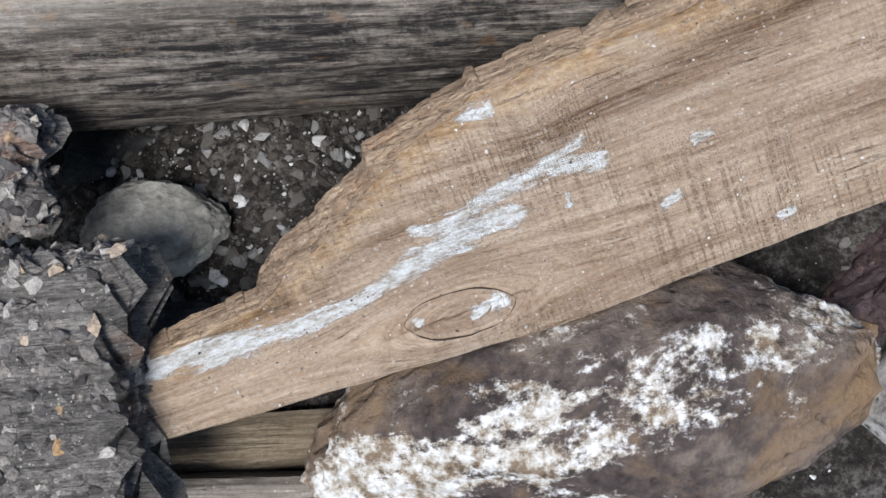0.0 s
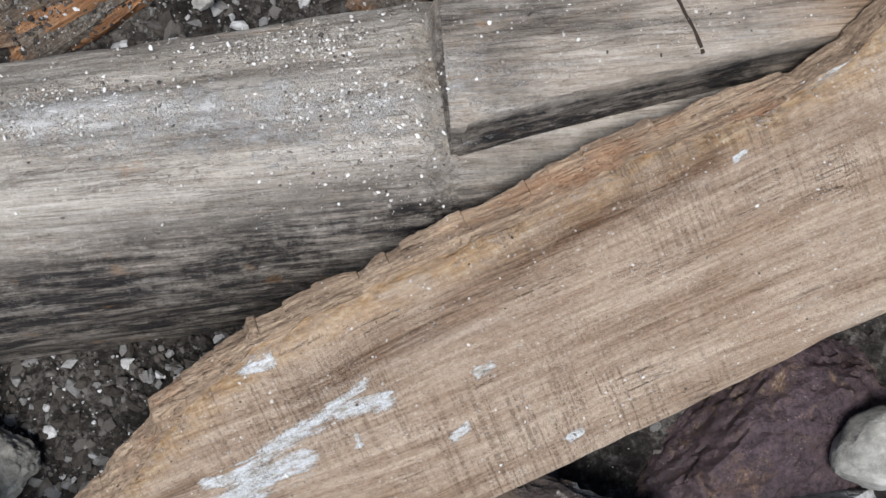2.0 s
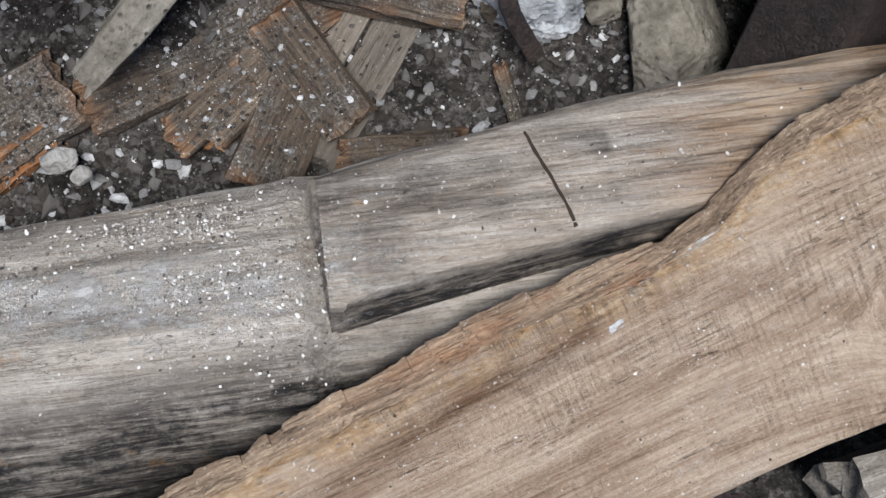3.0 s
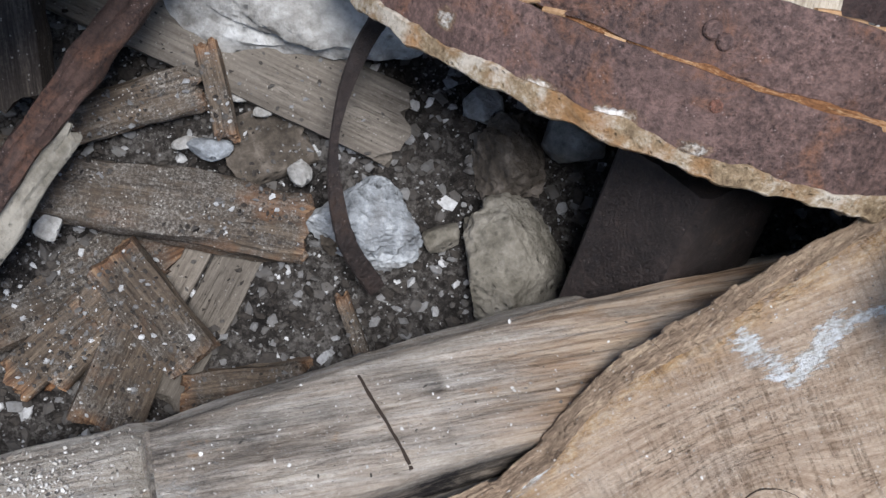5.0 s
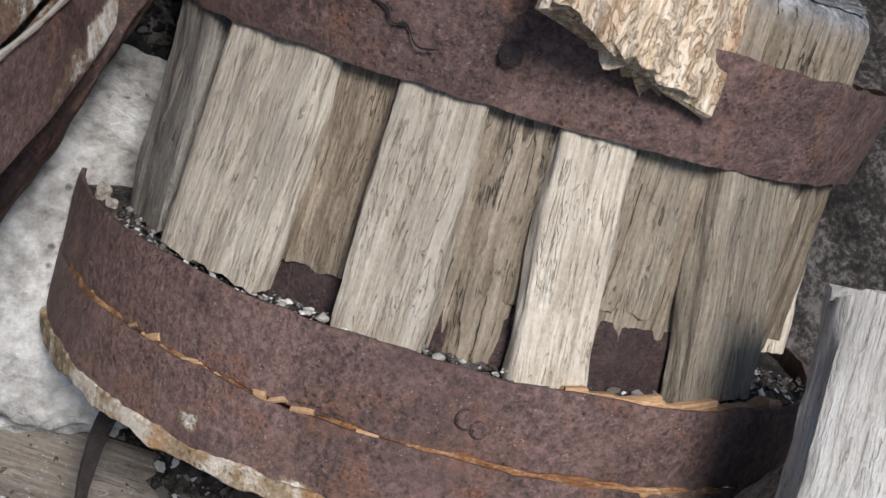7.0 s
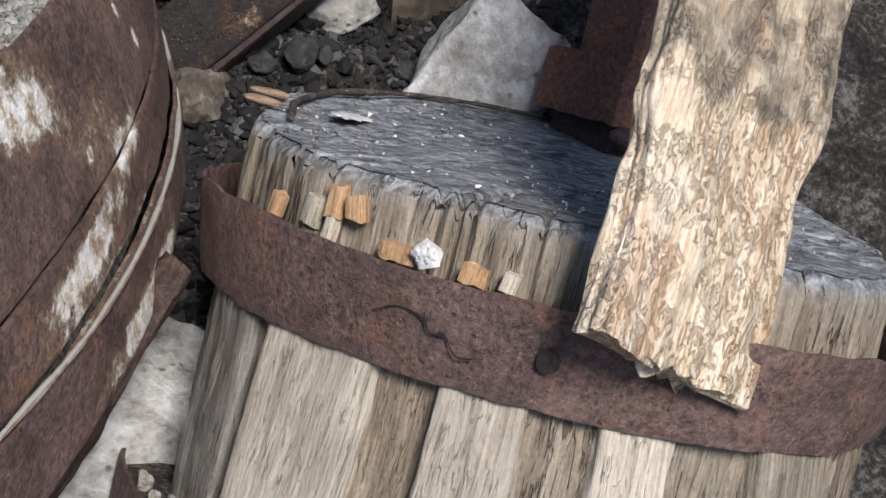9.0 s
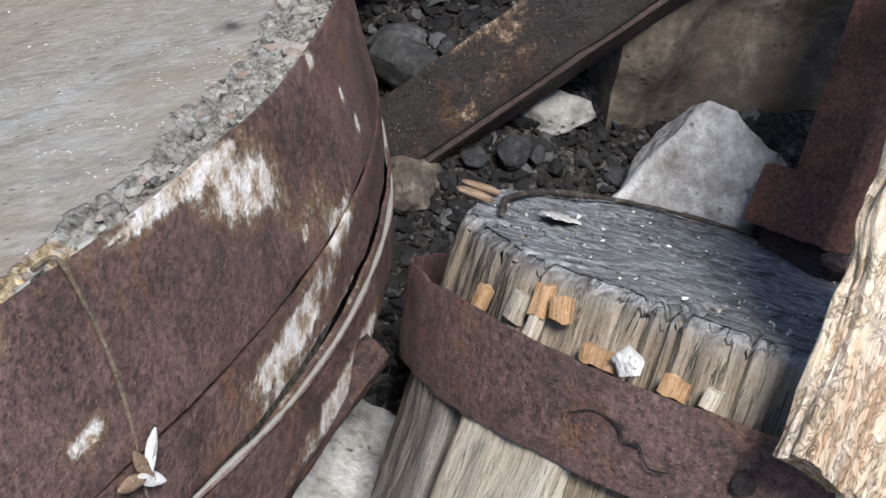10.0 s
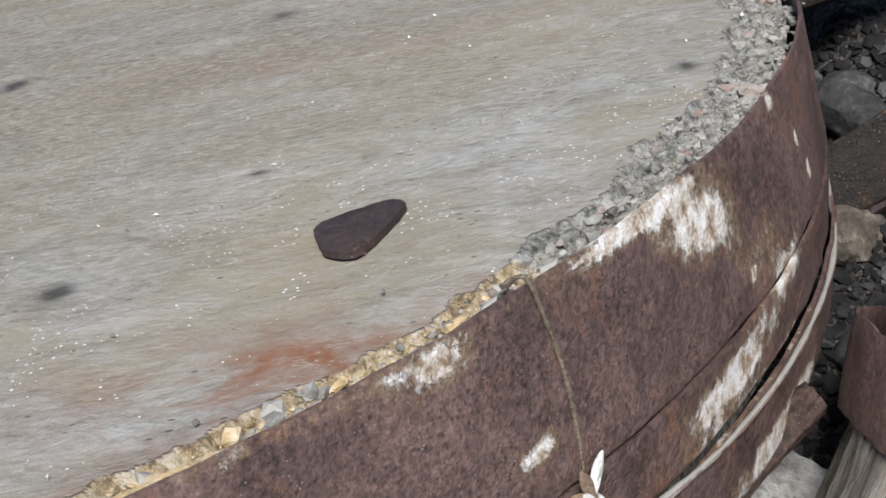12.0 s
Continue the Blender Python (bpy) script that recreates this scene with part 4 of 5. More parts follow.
rnd = random.Random(8)
spots = []
for k in range(1500):
    a = rnd.uniform(-3.2, -0.6)
    spots.append((on_ring(a, rnd.uniform(0.318, 0.372), -0.006 + rnd.uniform(0, 0.004)), 0.0012 + 0.004 * rnd.random() ** 3))
tagged(part("grit", pebble_cloud(spots, 3), gravel_mat, hub, "loose stone chips and dust on the ledge"), kind="stuff")
for k, (a, sz) in enumerate(((3.08, 0.03), (-3.12, 0.024), (3.0, 0.02), (-3.02, 0.014))):
    w = part("wood_lump", timber(sz, sz * 0.6, sz * 0.5, 290 + k, 0.003, 0.006, 0.004, 4, side=4), wood_grey, hub)
    w.matrix_local = frame_of(on_ring(a, 0.35, -0.008), on_ring(a + 1.2, 1, 0.8), on_ring(a, 1, 0.2))
rnd = random.Random(72)
for k in range(34):
    a = rnd.gauss(-2.4, 0.06) if k < 18 else rnd.gauss(-1.95, 0.06) if k < 26 else rnd.uniform(-2.3, -1.0)
    q = 0.003 + 0.008 * rnd.random() ** 2
    p = part("white_chip", boulder((q * 1.3, q, q * 0.8), 300 + k, 2, 9, 0.25, 0.05, (0.5, 0.8)), bits_white if k % 3 else stone_grey, hub)
    p.location = on_ring(a, rnd.uniform(0.338, 0.366), -0.001 + 0.003 * rnd.random())

# ---- the concrete drum ----
dn = Vector((-0.1671, 0.3274, 0.93)).normalized()
DRUM = frame_of((-0.7922, 2.0754, 0.6885), Vector((1, 0, 0)) - dn * dn.x, dn)
drum = thing("concrete_drum", DRUM, "large drum of grey concrete bound in rusted lime-stained iron hoops", "drum")
A0, A1 = -1.2, 1.75


def rim_start(a):
    """Where the smooth face has broken away from the rim."""
    q = (math.cos(a), math.sin(a), 0)
    near = min(1.0, max(0.0, (a + 0.78) / 0.1))
    return 1.34 - 0.018 * near + (0.006 + 0.014 * near) * fbm(q, 16, 4, 3) + 0.008 * fbm(q, 70, 3, 4)


def drum_face():
    """The concrete face with its broken rim, finely cut where it lies nearest."""
    turns = [A0 + 0.1 * i / 20 for i in range(20)] + [A0 + 0.1 + 1.2 * i / 900 for i in range(900)] + [A0 + 1.3 + (A1 - A0 - 1.3) * i / 100 for i in range(101)]
    radii = [0.02 + 1.26 * i / 80 for i in range(80)] + [1.28 + 0.1 * i / 50 for i in range(51)]
    rings = []
    for r in radii:
        ring = []
        for a in turns:
            q = on_ring(a, r, 0)
            z = -0.012 + 0.004 * fbm(q, 2.2, 3, 7) + 0.0014 * fbm(q, 14, 4, 8)
            b = (r - rim_start(a)) / 0.007 if r > 1.25 else -1
            if b > 0:
                z += -0.009 * min(1.0, b) + min(1.0, b) * (0.008 * fbm(q, 45, 4, 9) + 0.004 * fbm(q, 120, 3, 10))
            ring.append(on_ring(a, r, z))
        rings.append(ring)
    for h in (-0.05, -0.15, -0.27):
        rings.append([on_ring(a, 1.375, h) for a in turns])
    return loft(rings, closed=False)


kf = Mat("drum_concrete")
a_ = kf.noise((11, 15, 13), 1, 9, 0.72, 0.8)
b_ = kf.noise(70, 1, 6, 0.7)
streak = kf.noise((60, 130, 90), 1, 8, 0.8, 0.5)
cf = kf.ramp(kf.math("ADD", kf.math("MULTIPLY", a_, 0.5), kf.math("MULTIPLY", streak, 0.5)), (0.38, (0.17, 0.157, 0.127)), (0.5, (0.28, 0.272, 0.238)), (0.62, (0.41, 0.408, 0.39)))
cf = kf.mix(kf.step(kf.noise(4.5, 1, 5, 0.6, 0.5), 0.5, 0.68, 0.0, 0.6), cf, (0.2, 0.17, 0.115))
cf = kf.mix(kf.step(kf.noise((50, 110, 80), 1, 8, 0.85), 0.52, 0.6, 0.0, 0.3), cf, (0.45, 0.45, 0.44))
cf = kf.mix(kf.step(kf.noise(3, 1, 4, 0.6, 0.6), 0.42, 0.66, 0.0, 0.55), cf, (0.29, 0.245, 0.16))
cf = kf.mix(kf.math("MULTIPLY", kf.attr("stain"), kf.step(kf.noise(11, 1, 7, 0.7, 0.6), 0.34, 0.6)), cf, (0.2, 0.085, 0.04))
dots = kf.math("MULTIPLY", kf.step(kf.spots((60, 110, 90)), 0.0, 0.24, 1.0, 0.0), kf.step(kf.noise(24, 1, 3, 0.6), 0.54, 0.62))
cf = kf.mix(kf.step(dots, 0.1, 0.4, 0.0, 0.9), cf, (0.07, 0.06, 0.05))
dots2 = kf.math("MULTIPLY", kf.step(kf.spots(130, 0.9), 0.0, 0.22, 1.0, 0.0), kf.step(kf.noise(22, 1, 2, 0.5), 0.53, 0.62))
cf = kf.mix(kf.step(dots2, 0.1, 0.4, 0.0, 0.9), cf, (0.76, 0.75, 0.73))
cf = kf.mix(kf.math("MULTIPLY", kf.attr("grime"), kf.step(kf.noise((5, 9, 7), 1, 8, 0.75, 0.8), 0.36, 0.58, 0.35, 1.0)), cf, kf.ramp(streak, (0.4, (0.1, 0.082, 0.055)), (0.5, (0.19, 0.163, 0.118)), (0.62, (0.32, 0.295, 0.25))))
scar = kf.step(kf.math("ABSOLUTE", kf.math("SUBTRACT", kf.noise((9, 26, 14), 1, 5, 0.6, 0.9), 0.5)), 0.0, 0.008, 1.0, 0.0)
cf = kf.mix(kf.math("MULTIPLY", scar, kf.step(kf.noise(7, 1, 3, 0.5), 0.5, 0.62, 0.0, 0.5)), cf, (0.5, 0.49, 0.45))
cf = kf.mix(kf.attr("pit"), cf, (0.035, 0.032, 0.03))
agg = kf.noise(85, 1, 8, 0.8, 0.3)
rim_c = kf.mix(kf.step(kf.attr("stain"), 0.22, 0.5), kf.ramp(agg, (0.4, (0.07, 0.066, 0.058)), (0.5, (0.25, 0.24, 0.21)), (0.6, (0.44, 0.43, 0.4))), kf.ramp(agg, (0.4, (0.16, 0.12, 0.075)), (0.5, (0.45, 0.34, 0.19)), (0.6, (0.66, 0.59, 0.48))))
cf = kf.mix(kf.attr("rim"), cf, rim_c)
face_mat = kf.done(cf, 0.8, ((b_, 0.002), (a_, 0.005), (kf.math("MULTIPLY", agg, kf.attr("rim")), 0.006)), spec=0.35)
face = part("concrete_face", drum_face(), face_mat, drum, "smooth grey concrete face with rust-coloured stains")


def polar(c):
    return math.atan2(c.y, c.x), math.hypot(c.x, c.y)


def face_stain(c):
    a, r = polar(c)
    return min(1.0, 0.9 * blob(c.x, c.y, 0.84, -0.99, 0.13, 0.07) + 0.5 * math.exp(-((1.36 - r) / 0.05) ** 2) * (1 if a < -0.7 else 0.3) + 0.5 * blob(c.x, c.y, 0.75, 0.0, 0.3, 0.12) + 0.1)


paint(face.data, "stain", face_stain)
paint(face.data, "grime", lambda c: min(0.85, max(0.0, 0.5 + 0.9 * (0.75 - c.x) + 0.75 * (c.y + 0.35) + 0.4 * fbm(c, 3, 4, 12))))
paint(face.data, "rim", lambda c: 1.0 if polar(c)[1] > 1.2 and polar(c)[1] > rim_start(polar(c)[0]) else 0.0)
paint(face.data, "pit", lambda c: 0.9 * min(1.0, 1.6 * max(blob(c.x, c.y, 0.635, -0.759, 0.014, 0.02), blob(c.x, c.y, 0.345, 0.135, 0.016, 0.03), 0.7 * blob(c.x, c.y, 1.22, -0.406, 0.009, 0.02), 0.6 * blob(c.x, c.y, 0.72, 0.3, 0.02, 0.03), blob(c.x, c.y, 0.78, -0.52, 0.006, 0.01))))


def hoop_lime(c):
    a = math.atan2(c.y, c.x)
    h = c.z
    v = 1.0 * blob(a, h, -0.585 - 0.5 * (h + 0.045), -0.043, 0.042, 0.034) + 0.9 * blob(a, h, -0.66, -0.004, 0.075, 0.011) + 0.85 * blob(a, h, -0.823, -0.016, 0.026, 0.016) + 0.45 * blob(a, h, -0.93, -0.004, 0.13, 0.006)
    v += 1.0 * blob(a, h, -0.575 + (h + 0.19) * 0.6, -0.19, 0.07, 0.024) + 0.75 * blob(a, h, -0.47, -0.155, 0.035, 0.022) + 0.5 * blob(a, h, -0.5, -0.222, 0.16, 0.008) + 0.4 * blob(a, h, -0.5, -0.11, 0.06, 0.03)
    v += 0.95 * blob(a, h, -0.5, -0.295, 0.1, 0.02) + 0.7 * blob(a, h, -0.772, -0.112, 0.018, 0.012) + 0.45 * blob(a, h, -1.0, -0.06, 0.1, 0.02)
    v += 0.9 * blob(a, h, -0.441, -0.006, 0.009, 0.01) + 0.9 * blob(a, h, -0.392, -0.066, 0.006, 0.01) + 0.9 * blob(a, h, -0.368, -0.108, 0.006, 0.012) + 0.9 * blob(a, h, -0.532, -0.122, 0.005, 0.005)
    return 0.9 * min(1.0, v) + 0.06


for r0, r1, h0, h1, sd, lab in ((1.409, 1.396, -0.15, 0.0, 63, "wide rusted iron hoop with white lime patches"), (1.404, 1.409, -0.222, -0.155, 65, "narrow rusted hoop with lime crust"),
                                (1.398, 1.409, -0.312, -0.226, 67, "lowest rusted hoop with lime crust")):
    ob = part("iron_hoop", hoop(r0, r1, h0, h1, 0.006, sd, A0, A1, 0.004, 900, 22, 0.003), iron_lime, drum, lab)
    paint(ob.data, "lime", hoop_lime)
rnd = random.Random(5)
spots, spots2 = [], []
for k in range(1300):
    a = rnd.uniform(A0 + 0.1, 0.1)
    r = rim_start(a) + 0.004 + rnd.random() * (1.386 - rim_start(a))
    (spots if a > -0.74 or rnd.random() < 0.35 else spots2).append((on_ring(a, r, -0.025 + rnd.uniform(0, 0.006)), 0.0015 + 0.01 * rnd.random() ** 5))
kr = Mat("broken_aggregate")
cr0 = kr.ramp(kr.island(), (0.0, (0.06, 0.055, 0.05)), (0.4, (0.2, 0.19, 0.16)), (0.75, (0.36, 0.345, 0.3)), (0.95, (0.18, 0.1, 0.075)))
cr = kr.mix(kr.step(kr.noise(60, 1, 6, 0.75), 0.4, 0.62, 0.0, 0.75), cr0, (0.33, 0.32, 0.285))
rim_mat = kr.done(cr, 0.95, ((kr.noise(140, 1, 5, 0.7), 0.003),), spec=0.3)
tagged(part("broken_rim", pebble_cloud(spots, 9), rim_mat, drum, "crumbled aggregate along the rim"), kind="stuff")
ky = Mat("yellow_crust")
cy_ = ky.ramp(ky.noise(35, 1, 6, 0.7), (0.35, (0.2, 0.17, 0.13)), (0.48, (0.45, 0.33, 0.17)), (0.62, (0.62, 0.54, 0.42)))
crust_mat = ky.done(cy_, 0.95, ((ky.noise(90, 1, 5, 0.7), 0.004),), spec=0.2)
tagged(part("rim_crust", pebble_cloud(spots2, 10), crust_mat, drum, "yellowish crust along the rim"), kind="stuff")
part("rim_lip", hoop(1.376, 1.377, -0.04, -0.013, 0.012, 71, A0, -0.72, 0.005, 700, 6, 0.009), crust_mat, drum, "yellowish mortar lip inside the hoop")
cord = smooth_line([on_ring(a, 1.414, h) for a, h in ((-0.85, -0.215), (-0.686, -0.221), (-0.58, -0.232), (-0.45, -0.236), (-0.3, -0.232), (-0.1, -0.225))], 70)
part("seam_cord", tube(cord, 0.003, 8, 0.5, 4), rim_mat, drum, "pale crusted cord along the seam")

root = solid("dry_root", tube(smooth_line([on_ring(a, r, h) for a, r, h in ((-0.755, 1.38, 0.0), (-0.752, 1.4, 0.008), (-0.747, 1.405, -0.024), (-0.743, 1.408, -0.06), (-0.742, 1.41, -0.09), (-0.742, 1.411, -0.126), (-0.745, 1.412, -0.171), (-0.745, 1.412, -0.25))], 46), lambda f: 0.0022 - 0.0006 * f, 8, 0.3, 2),
             wood_tan, DRUM, "thin dry brown root hanging over the iron hoop", "root")
plant_pod = plain_wood("dry_seed_husk", (0.12, 0.07, 0.04), (0.25, 0.17, 0.11), (0.42, 0.33, 0.25), grain=2.0)
husk = thing("dry_leaf", DRUM @ ring_pose(-0.75, 1.418, -0.152), "small dry curled leaves caught on the hoop seam", "leaf")
for k, (y, z, sp) in enumerate(((0.0, 0.0, 0.4), (0.012, 0.004, -0.5), (-0.014, -0.006, 1.3), (0.004, -0.014, 0.9))):
    b = bmesh.new()
    bmesh.ops.create_icosphere(b, subdivisions=3, radius=1.0)
    for v in b.verts:
        v.co = Vector((v.co.x * 0.003 + 0.002 * v.co.z ** 2, v.co.y * 0.006 * (1 - 0.5 * v.co.z ** 2), v.co.z * 0.017))
    part("leaf_blade", b, (plant_pod, bits_white)[k % 2], husk).matrix_local = pose(0.004, y, z, math.degrees(sp), 0, 0)


def flake(outline, t, seed):
    rings = []
    for z, k in ((0.0, 1.0), (t * 0.7, 1.0), (t, 0.9), (t * 1.02, 0.5), (t, 0.02)):
        rings.append([(x * k, y * k, z + 0.0006 * fbm((x, y, 0), 60, 3, seed)) for x, y in outline])
    return loft(rings)


corners = [Vector((x - 0.892, y + 0.75, 0)) for x, y in ((0.853, -0.72), (0.888, -0.7), (0.925, -0.686), (0.936, -0.706), (0.922, -0.752), (0.9, -0.806), (0.882, -0.812), (0.862, -0.792), (0.852, -0.755), (0.849, -0.735))]
out = [p.xy for p in smooth_line(corners + corners[:1], 73)][:-1]
chip = solid("iron_flake", flake([(0.88 * x + 0.0012 * fbm((x, y, 0), 90, 3, 2), 0.88 * y) for x, y in out], 0.009, 4), iron_dark, DRUM @ pose(0.892, -0.75, -0.012), "dark flat flake of scale iron lying on the concrete", "flake")

# ---- rubble slope: wood pieces ----
SLOPE = Vector((0.014, -0.49, 0.871)).normalized()


def lay(name, a, b, w, t, mat, label, category, seed, group="", tilt=0.0, lift=0.0, **kw):
    """A piece of wood from a to b, whose upper face passes through both."""
    a, b = Vector(a), Vector(b)
    d = b - a
    m = frame_of(a, d, SLOPE) @ Matrix.Rotation(tilt, 4, "X")
    m = m @ Matrix.Translation((0, 0, lift - t))
    g = random.Random(seed + 900)
    for k in range(int(d.length * w * 60000) if mat is not wood_board else int(d.length * w * 9000)):
        p = m @ Vector((g.uniform(0.02, 0.98) * d.length, g.uniform(-0.46, 0.46) * w, t))
        GRIT.append((p, 0.0005 + 0.0032 * g.random() ** 6))
    return rotten_end(solid(name, timber(d.length, w, t, seed, **kw), mat, m, label, category, group), d.length)


GRIT = []
G = "wood scraps on the rubble"
long_scrap = lay("wood_scrap", (0.0, 1.157, 0.427), (0.325, 1.071, 0.373), 0.073, 0.045, wood_brown, "long dusty brown split timber with a pale broken edge", "wood scrap", 1, G, -0.25, rough=0.006, ragged=0.02)
lay("wood_scrap", (0.09, 1.19, 0.434), (0.235, 1.212, 0.443), 0.05, 0.04, wood_brown, "short rough brown timber stub in the rubble", "wood scrap", 2, G, 0.2, rough=0.006, ragged=0.02)
lay("wood_scrap", (0.243, 1.234, 0.478), (0.252, 1.15, 0.431), 0.025, 0.02, wood_brown, "thin upright splinter leaning on a board", "wood scrap", 3, G, 0.3, rough=0.003)
lay("wood_board", (0.08, 1.343, 0.53), (0.435, 1.15, 0.417), 0.088, 0.05, wood_board, "smooth grey board with a bent nail and broken end", "board", 4, G, 0.12, rough=0.0015, ragged=0.02, corner=12)
lay("wood_scrap", (0.118, 1.055, 0.38), (0.186, 0.952, 0.322), 0.06, 0.032, wood_brown, "chopped timber offcut with an orange rotten side", "wood scrap", 5, G, 0.25, rough=0.003, ragged=0.008, corner=10)
lay("wood_scrap", (0.149, 1.01, 0.325), (0.088, 0.92, 0.275), 0.074, 0.03, wood_brown, "broad flat offcut with an orange end", "wood scrap", 6, G, -0.1, rough=0.003, corner=10)
lay("wood_scrap", (0.118, 1.038, 0.338), (0.036, 0.98, 0.305), 0.06, 0.035, wood_brown, "short offcut with a rotten orange end", "wood scrap", 7, G, 0.1, rough=0.004, ragged=0.014)
lay("wood_scrap", (0.115, 1.035, 0.337), (0.035, 0.978, 0.306), 0.03, 0.04, wood_rot, "rotten orange core of an offcut", "wood scrap", 70, G, 0.1, lift=-0.008, rough=0.006, ragged=0.02)
lay("wood_board", (-0.08, 1.02, 0.318), (0.175, 1.095, 0.353), 0.07, 0.03, wood_brown, "dusty thin board half buried in rubble", "board", 8, G, -0.25, lift=-0.012, rough=0.004, ragged=0.03)
lay("wood_scrap", (0.265, 1.085, 0.336), (0.15, 0.95, 0.263), 0.05, 0.02, wood_board, "narrow grey slat lying on the rubble", "wood scrap", 9, G, 0.1, rough=0.002)
lay("wood_scrap", (0.215, 1.1, 0.34), (0.135, 1.0, 0.29), 0.04, 0.02, wood_board, "narrow grey slat beside a longer one", "wood scrap", 10, G, 0.15, rough=0.002)
lay("wood_scrap", (0.176, 0.931, 0.28), (0.3, 0.929, 0.275), 0.055, 0.045, wood_brown, "dusty block tucked behind the log", "wood scrap", 11, G, 0.1, rough=0.006, ragged=0.02)
lay("wood_scrap", (0.352, 1.012, 0.309), (0.367, 0.945, 0.27), 0.017, 0.012, wood_brown, "small brown wood splinter on grit", "wood scrap", 12, G, 0.2)
lay("wood_scrap", (0.255, 1.16, 0.39), (0.335, 1.178, 0.4), 0.075, 0.03, stone_brown, "dusty slab of dark board in the rubble", "wood scrap", 13, G, -0.3)
lay("wood_scrap", (-0.3, 0.93, 0.275), (-0.1, 1.03, 0.325), 0.09, 0.05, wood_brown, "broken dusty timber with an orange rotten underside", "wood scrap", 14, G, 0.3, rough=0.007, ragged=0.03)
lay("wood_scrap", (-0.29, 0.925, 0.265), (-0.12, 1.01, 0.305), 0.085, 0.05, wood_rot, "rotten orange underside broken from a timber", "wood scrap", 15, G, 0.3, rough=0.008, ragged=0.03)
lay("wood_scrap", (0.008, 0.972, 0.305), (0.09, 1.023, 0.333), 0.05, 0.035, wood_brown, "stub of brown wood among offcuts", "wood scrap", 16, G, 0.0, rough=0.004, ragged=0.014)
nail = thing("bent_nail", Matrix.Translation((0.321, 1.262, 0.49)) , "small bent rusty nail in the grey board", "nail")
part("shank", tube(smooth_line([(0, 0, -0.03), (0, 0, 0.002), (0.003, -0.002, 0.008), (0.012, -0.003, 0.011), (0.02, -0.002, 0.01)], 18), 0.0016, 8, 0.1), iron_dark, nail)
part("head", tube(smooth_line([(0.019, -0.002, 0.01), (0.0205, -0.002, 0.01)], 4), 0.0035, 10, 0.0), iron_dark, nail)

# ---- rubble slope: stones ----
S = "loose stones in the rubble"


def rock(p, size, mat, label, seed, turn=0.0, sink=0.3, group=S, **kw):
    x, y, z = p
    m = Matrix.Translation(Vector(p) + SLOPE * (size[2] * (0.5 - sink))) @ frame_of((0, 0, 0), (1, 0, 0), SLOPE) @ Matrix.Rotation(turn, 4, "Z")
    return solid("stone", boulder(size, seed, **kw), mat, m, label, "stone", group)


rock((0.392, 1.085, 0.335), (0.165, 0.13, 0.09), stone_blue, "bluish white lump of lime with dust on top", 11, -0.2, 0.3, detail=6, cuts=16, fine=0.1, reach=(0.5, 0.85))
rock((0.536, 1.024, 0.305), (0.125, 0.165, 0.1), stone_concrete, "rounded pitted concrete lump", 12, 0.1, 0.3, detail=6, cuts=9, fine=0.05, reach=(0.68, 0.9))
rock((0.556, 1.126, 0.36), (0.1, 0.11, 0.08), stone_brown, "square earthy brown stone", 13, 0.1, 0.3, detail=5, cuts=12, fine=0.1, reach=(0.55, 0.8))
rock((0.534, 1.177, 0.395), (0.042, 0.045, 0.04), stone_white, "small pale stone by a board", 14, 0.5, 0.2)
rock((0.632, 1.14, 0.37), (0.07, 0.08, 0.06), stone_grey, "grey stone beside the iron post", 15, 0.8)
rock((0.235, 1.165, 0.397), (0.05, 0.028, 0.024), stone_blue, "flat bluish stone chip on grit", 16, -0.2, 0.1)
rock((0.611, 1.244, 0.431), (0.07, 0.045, 0.04), stone_grey, "grey stone under the hub", 17, 0.3)
rock((0.062, 1.1, 0.385), (0.034, 0.03, 0.012), stone_white, "flat white chip on dusty wood", 18, 0.7, 0.1)
rock((0.325, 1.127, 0.385), (0.025, 0.034, 0.025), stone_white, "small pale chip beside lime lump", 19, 0.2, 0.1)
rock((0.3, 1.194, 0.415), (0.03, 0.016, 0.01), stone_white, "thin white stone chip on grit", 20, 0.3, 0.1)
rock((0.272, 1.21, 0.425), (0.028, 0.016, 0.01), stone_white, "thin white stone chip on grit", 21, -0.4, 0.1)
rock((0.21, 1.17, 0.405), (0.03, 0.014, 0.01), stone_white, "thin white stone chip on grit", 22, 0.1, 0.1)
rock((0.47, 1.06, 0.325), (0.05, 0.035, 0.03), stone_concrete, "small tan stone among the grit", 23, 0.4, 0.2)
rock((-0.11, 0.965, 0.295), (0.045, 0.03, 0.028), stone_white, "white lime crumb among dark rubble", 24, 0.2, 0.1)
rock((-0.09, 0.95, 0.285), (0.024, 0.02, 0.02), stone_white, "white lime crumb among dark rubble", 25, 0.2, 0.1)
rock((0.36, 1.075, 0.33), (0.05, 0.04, 0.03), stone_brown, "brown stone under the lime lump", 26, 0.2, 0.2)
slab_stone = rock((0.33, 1.42, 0.56), (0.86, 0.42, 0.2), stone_white, "large pale pitted limestone block", 27, -0.42, 0.35, detail=6, cuts=12, lump=0.16, fine=0.07)
rock((0.52, 1.27, 0.45), (0.12, 0.09, 0.08), stone_white, "pale stone below the hub", 28, -0.3, 0.3, detail=5)

# stones below and beside the slab board
F = "stones under the slab board"


def rock_at(p, size, mat, label, seed, rx=0, ry=0, rz=0, name="stone", group=F, **kw):
    return solid(name, boulder(size, seed, **kw), mat, pose(*p, rx, ry, rz), label, "stone", group)


